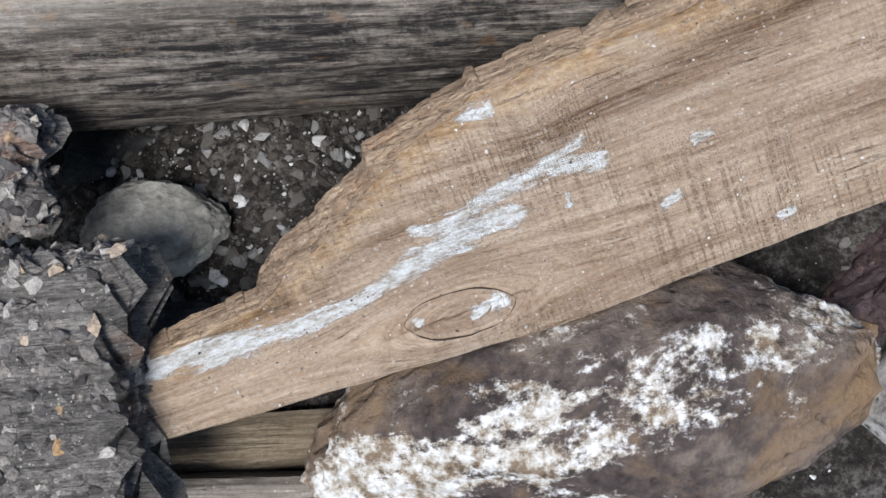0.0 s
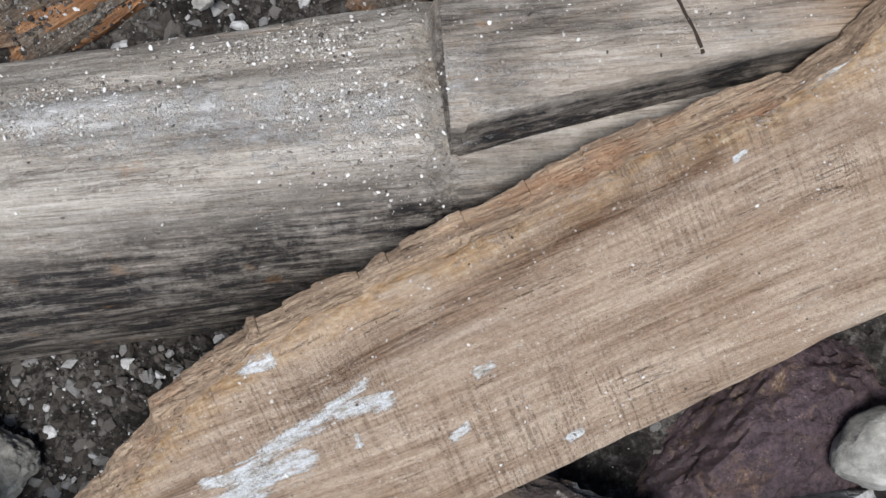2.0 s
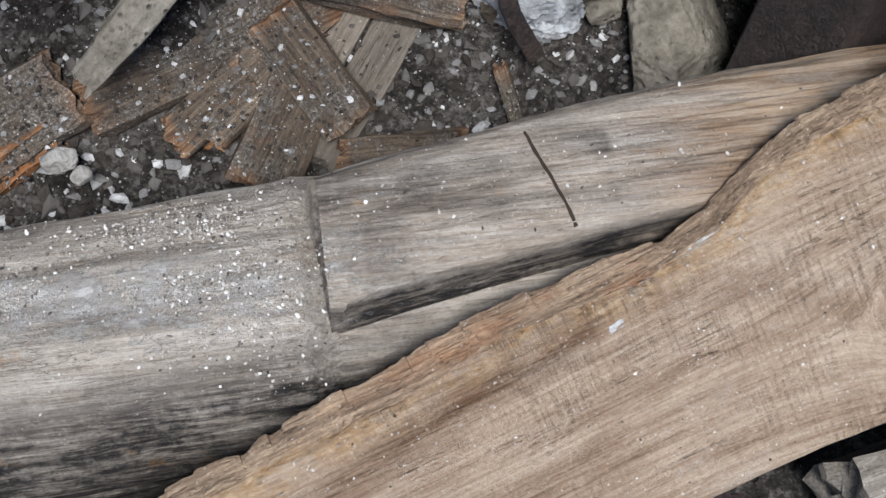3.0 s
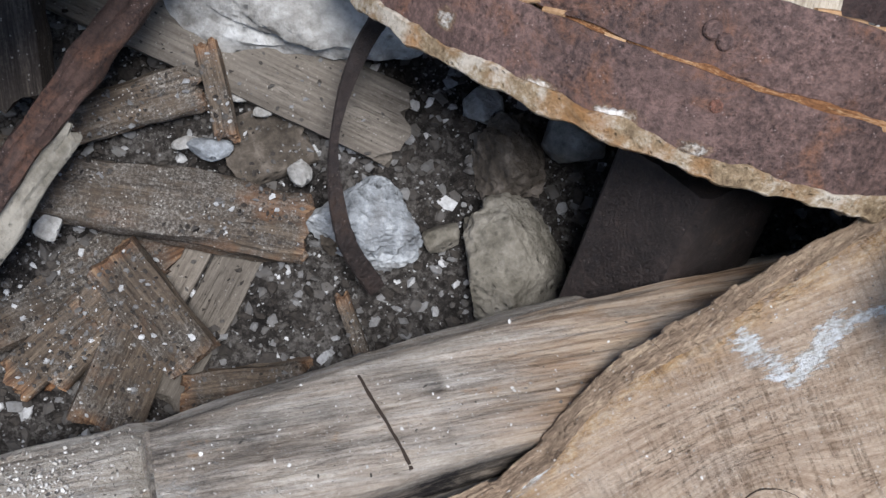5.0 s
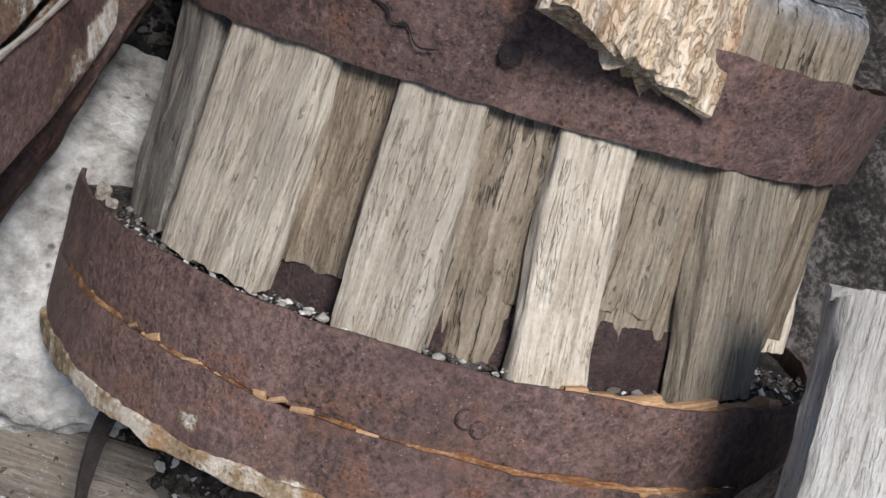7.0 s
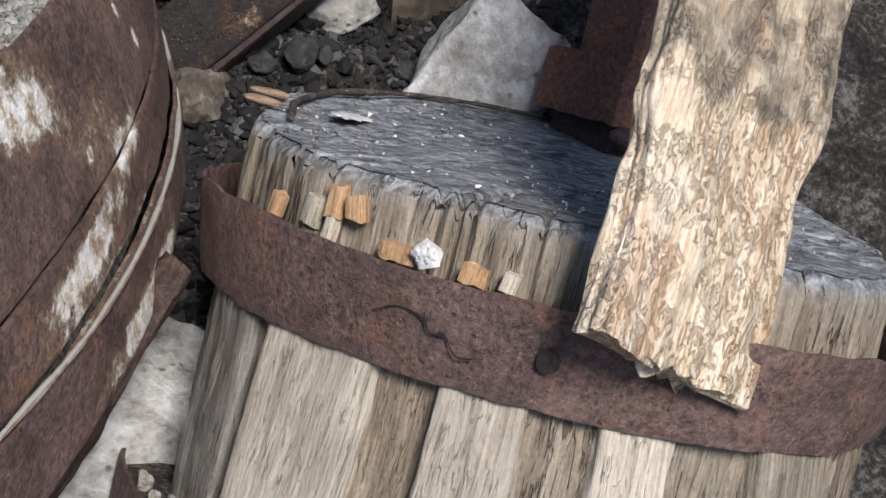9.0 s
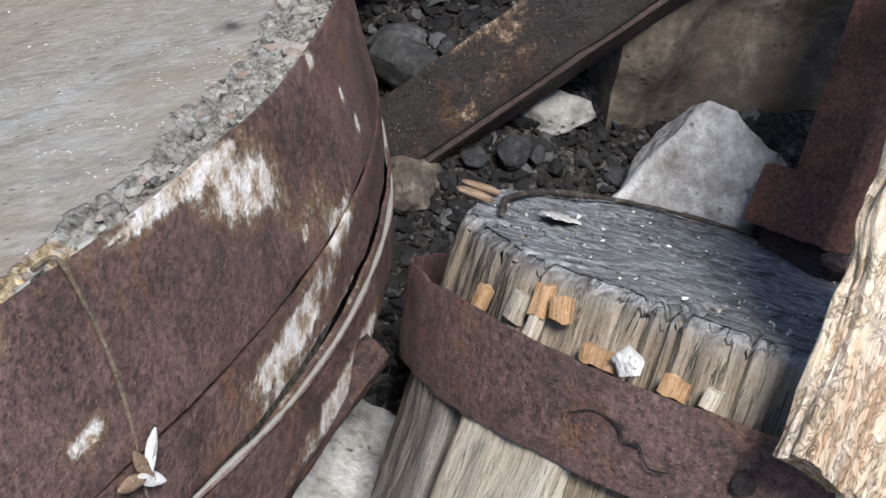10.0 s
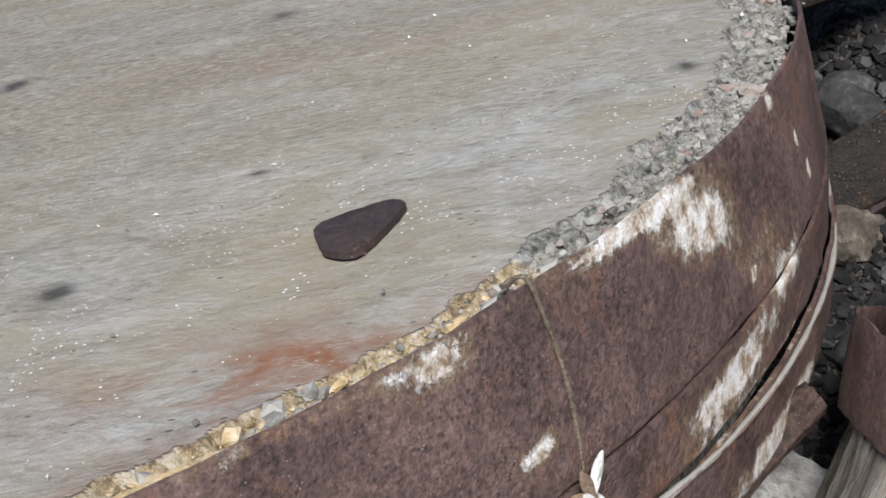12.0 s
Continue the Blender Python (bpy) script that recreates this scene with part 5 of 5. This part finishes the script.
rock_at((-0.355, 0.51, 0.175), (0.145, 0.1, 0.1), stone_grey, "rounded grey stone with a white fleck", 31, 0, 0, 8, detail=6, cuts=8, lump=0.14, fine=0.05)
# Two grey stones whose dark colour stands in for the shade around them.
rock_at((-0.4, 0.63, 0.07), (0.3, 0.1, 0.1), stone_dark, "grey stone deep below the log, darkened for shade", 32, 10, 0, 0, detail=4)
rock_at((-0.34, 0.42, 0.1), (0.12, 0.07, 0.1), stone_dark, "grey stone darkened for the shade of the board", 33, 0, 0, 20)
washed = rock_at((0.07, 0.325, 0.155), (0.56, 0.26, 0.2), stone_lichen, "dark boulder with a broken white lime wash", 34, 28, -4, 14, detail=6, cuts=7, lump=0.1, fine=0.04, reach=(0.66, 0.9))
paint(washed.data, "wash", lambda c: -0.1 + 0.115 * math.exp(-((c.y - 0.02 - 0.08 * c.x) / 0.055) ** 2) + 0.05 * blob(c.x, c.y, -0.2, 0.0, 0.1, 0.05) - 0.1 * blob(c.x, c.y, 0.1, -0.05, 0.1, 0.025))
rock_at((0.44, 0.36, 0.06), (0.26, 0.22, 0.2), stone_white, "pitted pale stone under the board", 35, 0, 0, 30, detail=5)
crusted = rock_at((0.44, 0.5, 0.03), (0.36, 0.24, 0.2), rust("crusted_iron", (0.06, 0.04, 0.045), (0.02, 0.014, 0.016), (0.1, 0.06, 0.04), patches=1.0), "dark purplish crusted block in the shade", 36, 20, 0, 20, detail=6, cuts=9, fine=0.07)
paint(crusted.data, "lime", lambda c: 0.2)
rock_at((0.56, 0.46, 0.12), (0.12, 0.09, 0.1), stone_grey, "grey stone in the shade", 37, 0, 0, 20, detail=4)
lay_top = Vector((0, -0.3, 1)).normalized()
solid("timber", timber(0.5, 0.09, 0.07, 41, 0.003, 0.01, corner=10), wood_grey, frame_of((-0.5, 0.24, 0.06), (1, 0.02, 0.0), lay_top), "grey weathered timber lying under the board", "timber")
solid("timber", timber(0.36, 0.06, 0.06, 42, 0.004, 0.01), wood_tan, frame_of((-0.47, 0.315, 0.05), (1, 0.05, -0.02), lay_top), "yellowish split timber lying under the board", "timber")
solid("timber", timber(0.5, 0.12, 0.12, 43, 0.006, 0.02), wood_grey, frame_of((0.63, 0.53, 0.14), (1, 0.2, 0.0), lay_top), "cracked grey timber end under the slab board", "timber")


kb = Mat("charred_crumbs")
cb = kb.ramp(kb.island(), (0.0, (0.03, 0.028, 0.028)), (0.35, (0.15, 0.14, 0.135)), (0.65, (0.3, 0.27, 0.24)), (0.96, (0.52, 0.49, 0.45)), (1.0, (0.45, 0.29, 0.15)))
crumb_mat = kb.done(kb.mix(kb.step(kb.noise(190, 1, 5, 0.8), 0.42, 0.62, 0.0, 0.6), cb, (0.06, 0.055, 0.052)), 0.95, ((kb.noise(300, 1, 4, 0.7), 0.003),), spec=0.2)


# the splintered block end
def splinter_block(seed, length=0.5, w=0.16, t=0.13):
    rings = []
    n = 110
    sec = box_section(w, t, 40, 5)
    for i in range(n + 1):
        f = i / n
        ring = []
        for y, z in sec:
            g = 0.009 * fbm((f * length * 0.7, y, z), 22, 3, seed) + 0.006 * fbm((f * length, y, z), 75, 3, seed + 1) - 0.006 * abs(fbm((f * length * 0.8, y, z), 120, 3, seed + 5))
            r = math.hypot(y, z)
            k = 1 + g / r
            x = f * length
            if f > 0.6:
                x += ((f - 0.6) / 0.4) ** 2 * 0.03 * fbm((0, y, z), 34, 4, seed + 2)
            ring.append((x, y * k, z * k))
        rings.append(ring)
    return loft(close_ends(rings, 0.03, seed))


solid("beam_end", splinter_block(44, 0.5, 0.25, 0.15), wood_char, frame_of((-0.82, 0.27, 0.315), (1.0, 0.06, 0.04), (0.1, -0.35, 1)), "charred beam end with splintered crumbling fibres", "beam")
solid("beam_end", splinter_block(45, 0.3, 0.1, 0.1), wood_char, frame_of((-0.71, 0.47, 0.40), (1.0, 0.05, -0.08), (0.2, -0.35, 1)), "grey splintered beam end above a charred one", "beam")

for ob in [o for o in scene.objects if o.name.startswith("beam_end")]:
    g = random.Random(len(ob.data.vertices) + 5)
    crumbs = []
    for v in g.sample(list(ob.data.vertices), 5200):
        if (ob.matrix_world.to_3x3() @ v.normal).z > 0.0:
            crumbs.append((v.co - v.normal * 0.001, 0.0014 + 0.008 * g.random() ** 2.5))
    tagged(part("crumb", pebble_cloud(crumbs, 19), crumb_mat, ob, "crumbling bits of charred wood"), kind="stuff")

# ---- irons in the rubble ----
STRAP = ((0.439, 1.193, 0.606), (0.42, 1.17, 0.586), (0.388, 1.139, 0.559), (0.363, 1.105, 0.518), (0.35, 1.067, 0.477), (0.356, 1.02, 0.411), (0.387, 0.996, 0.342))
bar = thing("rusted_rail", frame_of((-0.01, 1.05, 0.465), (0.256, 0.2, 0.175), SLOPE), "rusted iron rail with a whitened foot lying over rubble", "rail")
part("web", timber(0.75, 0.034, 0.032, 81, 0.006, 0.006, steps=0.005, corner=4, side=12), rust("brown_crusted_iron", (0.06, 0.035, 0.027), (0.018, 0.011, 0.01), (0.15, 0.07, 0.04), fleck=0.5), bar)
part("foot", timber(0.24, 0.03, 0.014, 82, 0.006, 0.02, steps=0.006, side=10), stone_concrete, bar, "whitewashed lower flange").matrix_local = pose(-0.1, -0.022, -0.004, 20, 0, 0)
strap_line = smooth_line(STRAP, 60)
solid("iron_strap", ribbon(strap_line, lambda f: 0.019 - 0.008 * math.exp(-((f - 0.6) / 0.15) ** 2) + 0.002 * math.sin(f * 9), 0.003, lambda p: (0.25, -0.8, 0.55), 0.1, 3), strap_mat, Matrix(), "bent black iron strap hanging from the hub", "strap")
solid("iron_strip", ribbon(smooth_line(((0.43, 1.1, 0.7), (0.44, 1.09, 0.66), (0.445, 1.08, 0.61)), 20), 0.008, 0.002, lambda p: (0.25, -0.8, 0.55)), strap_mat, Matrix(), "short thin iron strip under the hub", "strap")
post = thing("iron_post", frame_of((0.60, 0.94, 0.27), (0.105, 0.12, 0.40), (0.5, -0.8, 0.2)), "dark rusted iron box post carrying the hub", "post")
part("shaft", timber(0.3, 0.165, 0.11, 83, 0.0008, 0.002, corner=18, side=12), strap_mat, post)
solid("iron_rod", tube(smooth_line(((0.70, 0.9, 0.66), (0.745, 0.885, 0.655), (0.79, 0.885, 0.665), (0.85, 0.9, 0.68)), 24), 0.005, 8, 0.4), iron, Matrix(), "rusted rod under the hub", "rod")
solid("wood_chock", timber(0.085, 0.03, 0.026, 84, 0.0015, 0.004, corner=10), wood_tan, frame_of((0.735, 0.845, 0.665), (0.9, 0.02, 0.12), (0.1, -0.85, 0.5)), "small pale wooden chock under the lowest hoop", "chock")

solid("charred_post", timber(0.3, 0.09, 0.07, 89, 0.006, 0.02, corner=5), wood_dark, frame_of((0.045, 1.22, 0.46), (0.0, 0.25, 0.22), SLOPE), "dark charred post end standing in the rubble", "post")

# ---- boards by the hub ----
pale_rot = plain_wood("pale_rotten_wood", (0.26, 0.17, 0.09), (0.6, 0.49, 0.36), (0.82, 0.76, 0.66), crack=0.7, orange=0.35, relief=0.006, grain=0.8)
kw_, cw, fw, gw = wood("pale_wormy_wood", (0.36, 0.23, 0.12), (0.64, 0.51, 0.36), (0.82, 0.74, 0.62), crack=0.6, grain=0.8, orange=0.4)
worm = kw_.math("MULTIPLY", kw_.step(kw_.noise((70, 120, 110), 1, 6, 0.7, 1.2), 0.42, 0.5, 1.0, 0.0), kw_.step(kw_.noise(16, 1, 4, 0.6), 0.42, 0.54))
cw = kw_.mix(kw_.math("MULTIPLY", worm, 0.4), cw, (0.3, 0.16, 0.07))
damp = kw_.math("MULTIPLY", kw_.attr("damp"), kw_.step(kw_.noise(14, 1, 6, 0.7), 0.3, 0.5))
cw = kw_.mix(damp, cw, kw_.ramp(kw_.noise(26, 1, 7, 0.7), (0.4, (0.15, 0.125, 0.1)), (0.52, (0.27, 0.215, 0.15)), (0.62, (0.4, 0.34, 0.26))))
worm_mat = kw_.done(cw, 0.9, ((kw_.math("SUBTRACT", kw_.noise((24, 90, 90), 1, 6, 0.7), kw_.math("MULTIPLY", worm, 0.8)), 0.006), (fw, 0.0015)), spec=0.2)
hang = frame_of((0.752, 1.035, 1.048), (0.52, 0.65, 0.54), (0.4, -0.8, 0.6))
rotten = solid("rotten_board", timber(0.72, 0.19, 0.035, 85, 0.007, 0.008, steps=0.005, corner=9, taper=-0.22, side=30), worm_mat, hang @ Matrix.Translation((0, -0.008, -0.02)), "pale rotten board with a crumbling end leaning on the hub", "board")
paint(rotten.data, "damp", lambda c: min(1.0, max(0.0, (c.x - 0.2 + 0.06 * fbm(c, 16, 4, 3)) / 0.02)))
post_mat = plain_wood("bleached_wood", (0.3, 0.275, 0.24), (0.52, 0.49, 0.44), (0.7, 0.68, 0.64), crack=0.4, relief=0.005)
lean = frame_of((0.755, 0.65, 0.755), (0.137, 0.207, 0.233), (-0.5, -0.5, 0.7))
solid("weathered_post", timber(0.31, 0.17, 0.1, 86, 0.007, 0.016, steps=0.008, corner=4, side=14), post_mat, lean @ Matrix.Translation((0, -0.06, -0.07)), "pale weathered post leaning beside the slab board", "post")

# ---- on the hub's top ----
shaft = thing("iron_shaft", HUB @ pose(0.175, 0.21, 0.42), "square rusted iron shaft standing on the hub", "shaft")
part("stem", timber(0.5, 0.095, 0.095, 87, 0.001, 0.002, corner=14, side=10), iron_warm, shaft).matrix_local = frame_of((-0.05, 0.0, 0.0), (0.0, 0.0, 1.0), (1, 0.3, 0))
part("collar", timber(0.07, 0.15, 0.15, 88, 0.003, 0.004, corner=8, side=10), iron_warm, shaft).matrix_local = frame_of((-0.075, 0.0, 0.0), (0.0, 0.0, 1.0), (1, 0.3, 0))
part("base", timber(0.05, 0.12, 0.12, 96, 0.004, 0.006, corner=6, side=10), iron_dark, shaft, "dark crusted base under the collar").matrix_local = frame_of((-0.06, 0.0, -0.045), (0.0, 0.0, 1.0), (1, 0.3, 0))
part("bolt", boulder((0.06, 0.05, 0.03), 97, 3), iron, shaft, "rounded rusted bolt head").matrix_local = pose(-0.03, -0.075, -0.012)
rim_strip = smooth_line([HUB @ on_ring(a, 0.29, h) for a, h in [(a, core_top(0.29 * math.cos(a), 0.29 * math.sin(a)) + 0.007) for a in (2.9, 2.6, 2.2, 1.8, 1.5, 1.2)]], 50)
solid("dry_root", tube(rim_strip, lambda f: 0.004 - 0.0015 * f, 8, 0.35, 6), wood_dark, Matrix(), "dark dry root lying along the top of the hub", "root")
for k, (p, s) in enumerate((((0.682, 1.676, 0.826), (0.05, 0.014, 0.01)), ((0.696, 1.628, 0.847), (0.018, 0.014, 0.014)), ((0.808, 1.778, 0.710), (0.026, 0.014, 0.013)), ((0.624, 1.550, 0.925), (0.045, 0.014, 0.01)))):
    solid("seed_pod", boulder(s, 320 + k, 3, 2, 0.1), plant_pod, Matrix.Translation(p) @ HUB.to_3x3().to_4x4() @ pose(0, 0, 0.003, 0, 0, -25 - 20 * (k == 3)), "small dry brown seed pod on the hub", "pod", "pods on the hub")
solid("white_stone_chip", boulder((0.036, 0.02, 0.032), 330, 4, 14, 0.3, 0.05, (0.4, 0.8)), bits_white, HUB @ pose(*on_ring(-2.4, 0.343, 0.298), 0, 20, -40), "angular white stone chip resting on the iron hoop", "stone")
solid("lime_smear", flake([(0.05 * math.cos(i * 0.21) * (1 + 0.2 * math.sin(i * 1.7)), 0.017 * math.sin(i * 0.21) * (1 + 0.3 * math.cos(i * 2.3))) for i in range(30)], 0.002, 6), bits_white, HUB @ pose(-0.2, 0.12, core_top(-0.2, 0.12) + 0.004, 0, 0, 58), "pale lime smear on the hub's top", "lime")

# ---- behind: wall, beam, block, dark cavity ----
rings = []
for i in range(60):
    z = 0.2 + 1.6 * i / 59
    rings.append([(x, 0.05 * fbm((x, 0, z), 3, 4, 2) + 0.02 * fbm((x, 0, z), 11, 4, 3), z) for x in [1.8 * k / 69 for k in range(70)]])
    rings[-1] += [(1.8, 0.4, z), (0.0, 0.4, z)]
wall = solid("wall_back", loft(rings), wall_mat, frame_of((0.925, 1.86, 0.2), (0.99, -0.1, 0.0), (0, 0.12, 1)), "stained tan concrete wall behind the rubble", "wall", kind="structure")
iron_old = rust("dark_limed_iron", (0.016, 0.012, 0.01), (0.006, 0.005, 0.005), (0.085, 0.043, 0.018), patches=1.0)
beam = thing("rusted_beam", frame_of((0.620, 1.898, 0.722), (0.263, 0.003, 0.208), (-0.326, -0.791, 0.563)), "rusted iron beam with flaking lime lying across the dark cavity", "beam")
part("flange", timber(0.8, 0.092, 0.012, 91, 0.003, 0.016, corner=9, steps=0.006, side=16), iron_old, beam)
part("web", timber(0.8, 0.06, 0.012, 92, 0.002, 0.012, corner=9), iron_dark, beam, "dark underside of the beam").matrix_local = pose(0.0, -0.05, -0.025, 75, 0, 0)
for ob in beam.children:
    paint(ob.data, "lime", lambda c: 0.04 + 0.3 * blob(c.x, c.y, 0.22, 0.02, 0.06, 0.05) + 0.3 * blob(c.x, c.y, 0.12, -0.03, 0.03, 0.012) + 0.18 * math.exp(-((c.y - 0.045) / 0.006) ** 2))
wedge = solid("stone_block", shard(((-0.13, 0.0, -0.02), (0.0, 0.045, 0.1), (0.03, 0.03, 0.095), (0.085, -0.035, 0.06), (0.04, -0.065, -0.01), (-0.1, -0.03, -0.06), (0.0, 0.13, 0.0), (0.09, 0.06, -0.05), (-0.05, 0.1, -0.1), (0.05, -0.04, -0.12)), 93, 18, 0.006), stone_white, pose(0.985, 1.72, 0.76), "angular white limestone block behind the hub", "stone")
B = "stones in the dark cavity"
rnd = random.Random(44)
# The dark tones below put the cavity's shade into the stones themselves.
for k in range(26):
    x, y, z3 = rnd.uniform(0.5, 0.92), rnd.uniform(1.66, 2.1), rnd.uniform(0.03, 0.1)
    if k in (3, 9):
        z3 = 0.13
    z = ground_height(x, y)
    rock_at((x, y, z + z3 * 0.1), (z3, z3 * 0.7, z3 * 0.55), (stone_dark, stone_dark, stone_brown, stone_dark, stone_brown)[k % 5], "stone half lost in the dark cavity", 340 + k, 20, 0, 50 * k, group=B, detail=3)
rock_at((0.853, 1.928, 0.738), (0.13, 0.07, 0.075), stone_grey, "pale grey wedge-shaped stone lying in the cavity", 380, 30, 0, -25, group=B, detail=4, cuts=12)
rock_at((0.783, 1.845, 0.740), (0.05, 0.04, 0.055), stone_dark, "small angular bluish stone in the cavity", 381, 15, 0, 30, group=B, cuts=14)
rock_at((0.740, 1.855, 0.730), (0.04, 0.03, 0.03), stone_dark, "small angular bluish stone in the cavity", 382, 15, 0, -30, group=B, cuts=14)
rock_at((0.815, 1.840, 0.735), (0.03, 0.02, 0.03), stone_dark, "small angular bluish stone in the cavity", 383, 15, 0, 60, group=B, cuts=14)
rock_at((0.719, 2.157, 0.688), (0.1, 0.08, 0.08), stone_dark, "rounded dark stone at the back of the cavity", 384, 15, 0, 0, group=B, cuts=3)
rock_at((0.781, 2.236, 0.715), (0.08, 0.05, 0.04), stone_brown, "brown stone high in the cavity", 385, 15, 0, 10, group=B)
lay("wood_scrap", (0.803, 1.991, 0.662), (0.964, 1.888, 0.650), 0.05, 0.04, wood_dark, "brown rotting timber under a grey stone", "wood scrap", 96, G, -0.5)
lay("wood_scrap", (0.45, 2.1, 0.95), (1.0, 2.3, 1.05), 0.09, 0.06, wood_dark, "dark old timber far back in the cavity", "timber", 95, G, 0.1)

# Stacked timbers in the dark tone, which paints the shade behind the cavity.
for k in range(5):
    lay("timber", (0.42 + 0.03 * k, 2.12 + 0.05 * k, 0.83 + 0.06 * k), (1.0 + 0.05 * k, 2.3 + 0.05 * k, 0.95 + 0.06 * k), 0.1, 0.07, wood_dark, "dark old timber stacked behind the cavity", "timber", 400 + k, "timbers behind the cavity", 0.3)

# ---- gravel on the slope ----
rnd = random.Random(12)
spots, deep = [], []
for k in range(60000):
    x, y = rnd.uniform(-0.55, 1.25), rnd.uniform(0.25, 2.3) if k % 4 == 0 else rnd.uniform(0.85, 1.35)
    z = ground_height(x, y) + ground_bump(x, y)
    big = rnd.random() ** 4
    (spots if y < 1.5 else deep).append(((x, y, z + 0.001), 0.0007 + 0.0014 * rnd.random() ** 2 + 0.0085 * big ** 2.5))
for k in range(3500):
    x, y = rnd.uniform(-0.45, 0.0), rnd.uniform(0.4, 0.68)
    spots.append(((x, y, ground_height(x, y) + ground_bump(x, y) + 0.001), 0.001 + 0.008 * rnd.random() ** 4))
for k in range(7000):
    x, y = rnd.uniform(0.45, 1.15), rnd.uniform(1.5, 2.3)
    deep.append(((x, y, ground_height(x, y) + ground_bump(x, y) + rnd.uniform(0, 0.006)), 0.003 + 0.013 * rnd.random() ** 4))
# The cavity floor gets the darker chips, with its shade in their colour.
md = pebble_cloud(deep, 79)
md.materials.append(damp_shade_mat)
tagged(new("damp_gravel", md), "damp stone chips on the cavity floor, darkened for shade", "gravel", kind="stuff")
me = pebble_cloud(spots + GRIT, 77)
me.materials.append(gravel_mat)
tagged(new("gravel", me), "loose stone chips, mortar crumbs and grit over the slope", "gravel", kind="stuff")

# ---- fine lime grit lying on the wood and the concrete ----
rnd = random.Random(61)
spots = []
for k in range(4600):
    cx, cy, sx, sy = ((-0.17, 0.745, 0.05, 0.02), (0.02, 0.715, 0.05, 0.025), (0.09, 0.72, 0.03, 0.05), (0.02, 0.79, 0.05, 0.012), (-0.05, 0.74, 0.25, 0.06), (0.4, 0.77, 0.2, 0.04))[k % 6]
    x, y = rnd.gauss(cx, sx), rnd.gauss(cy, sy)
    ay, az = log_axis(x)
    if x > 0.14:
        e, half, lift = abs((y - ay) / 0.064), 0.056, 0.12
        z = az + lift + half * max(0.0, 1 - e ** 5.5) ** (1 / 5.5)
    else:
        e = abs((y - ay) / 0.128)
        z = az + 0.136 * max(0.0, 1 - e ** 2.6) ** (1 / 2.6)
    if e < 0.85:
        spots.append(((x, y, z + 0.001), 0.0005 + 0.0015 * rnd.random() ** 5))
for k in range(2600):
    u = rnd.uniform(0.0, 1.3)
    v = slab_low(u) + (slab_top(u) - slab_low(u)) * rnd.uniform(0.03, 0.97)
    spots.append((SLAB @ Vector((u, v, slab_rise(u) + 0.0003)), 0.0004 + 0.0011 * rnd.random() ** 4))
for k in range(170):
    a, r = rnd.uniform(-1.1, 0.6), 1.34 * math.sqrt(rnd.uniform(0.25, 1))
    spots.append((DRUM @ on_ring(a, r, -0.011), 0.0006 + 0.0024 * rnd.random() ** 4))
for k in range(500):
    a, r = rnd.uniform(0, 6.28), 0.3 * math.sqrt(rnd.random())
    spots.append((HUB @ on_ring(a, r, core_top(r * math.cos(a), r * math.sin(a)) + 0.002), 0.0005 + 0.0022 * rnd.random() ** 4))
kq = Mat("lime_grit")
cq = kq.ramp(kq.island(), (0.0, (0.05, 0.045, 0.04)), (0.3, (0.24, 0.21, 0.18)), (0.55, (0.45, 0.42, 0.38)), (0.9, (0.68, 0.66, 0.63)))
me = pebble_cloud(spots, 78)
me.materials.append(kq.done(cq, 0.95, spec=0.2))
tagged(new("lime_grit", me), "fine pale grit and lime crumbs on wood and concrete", "grit", kind="stuff")
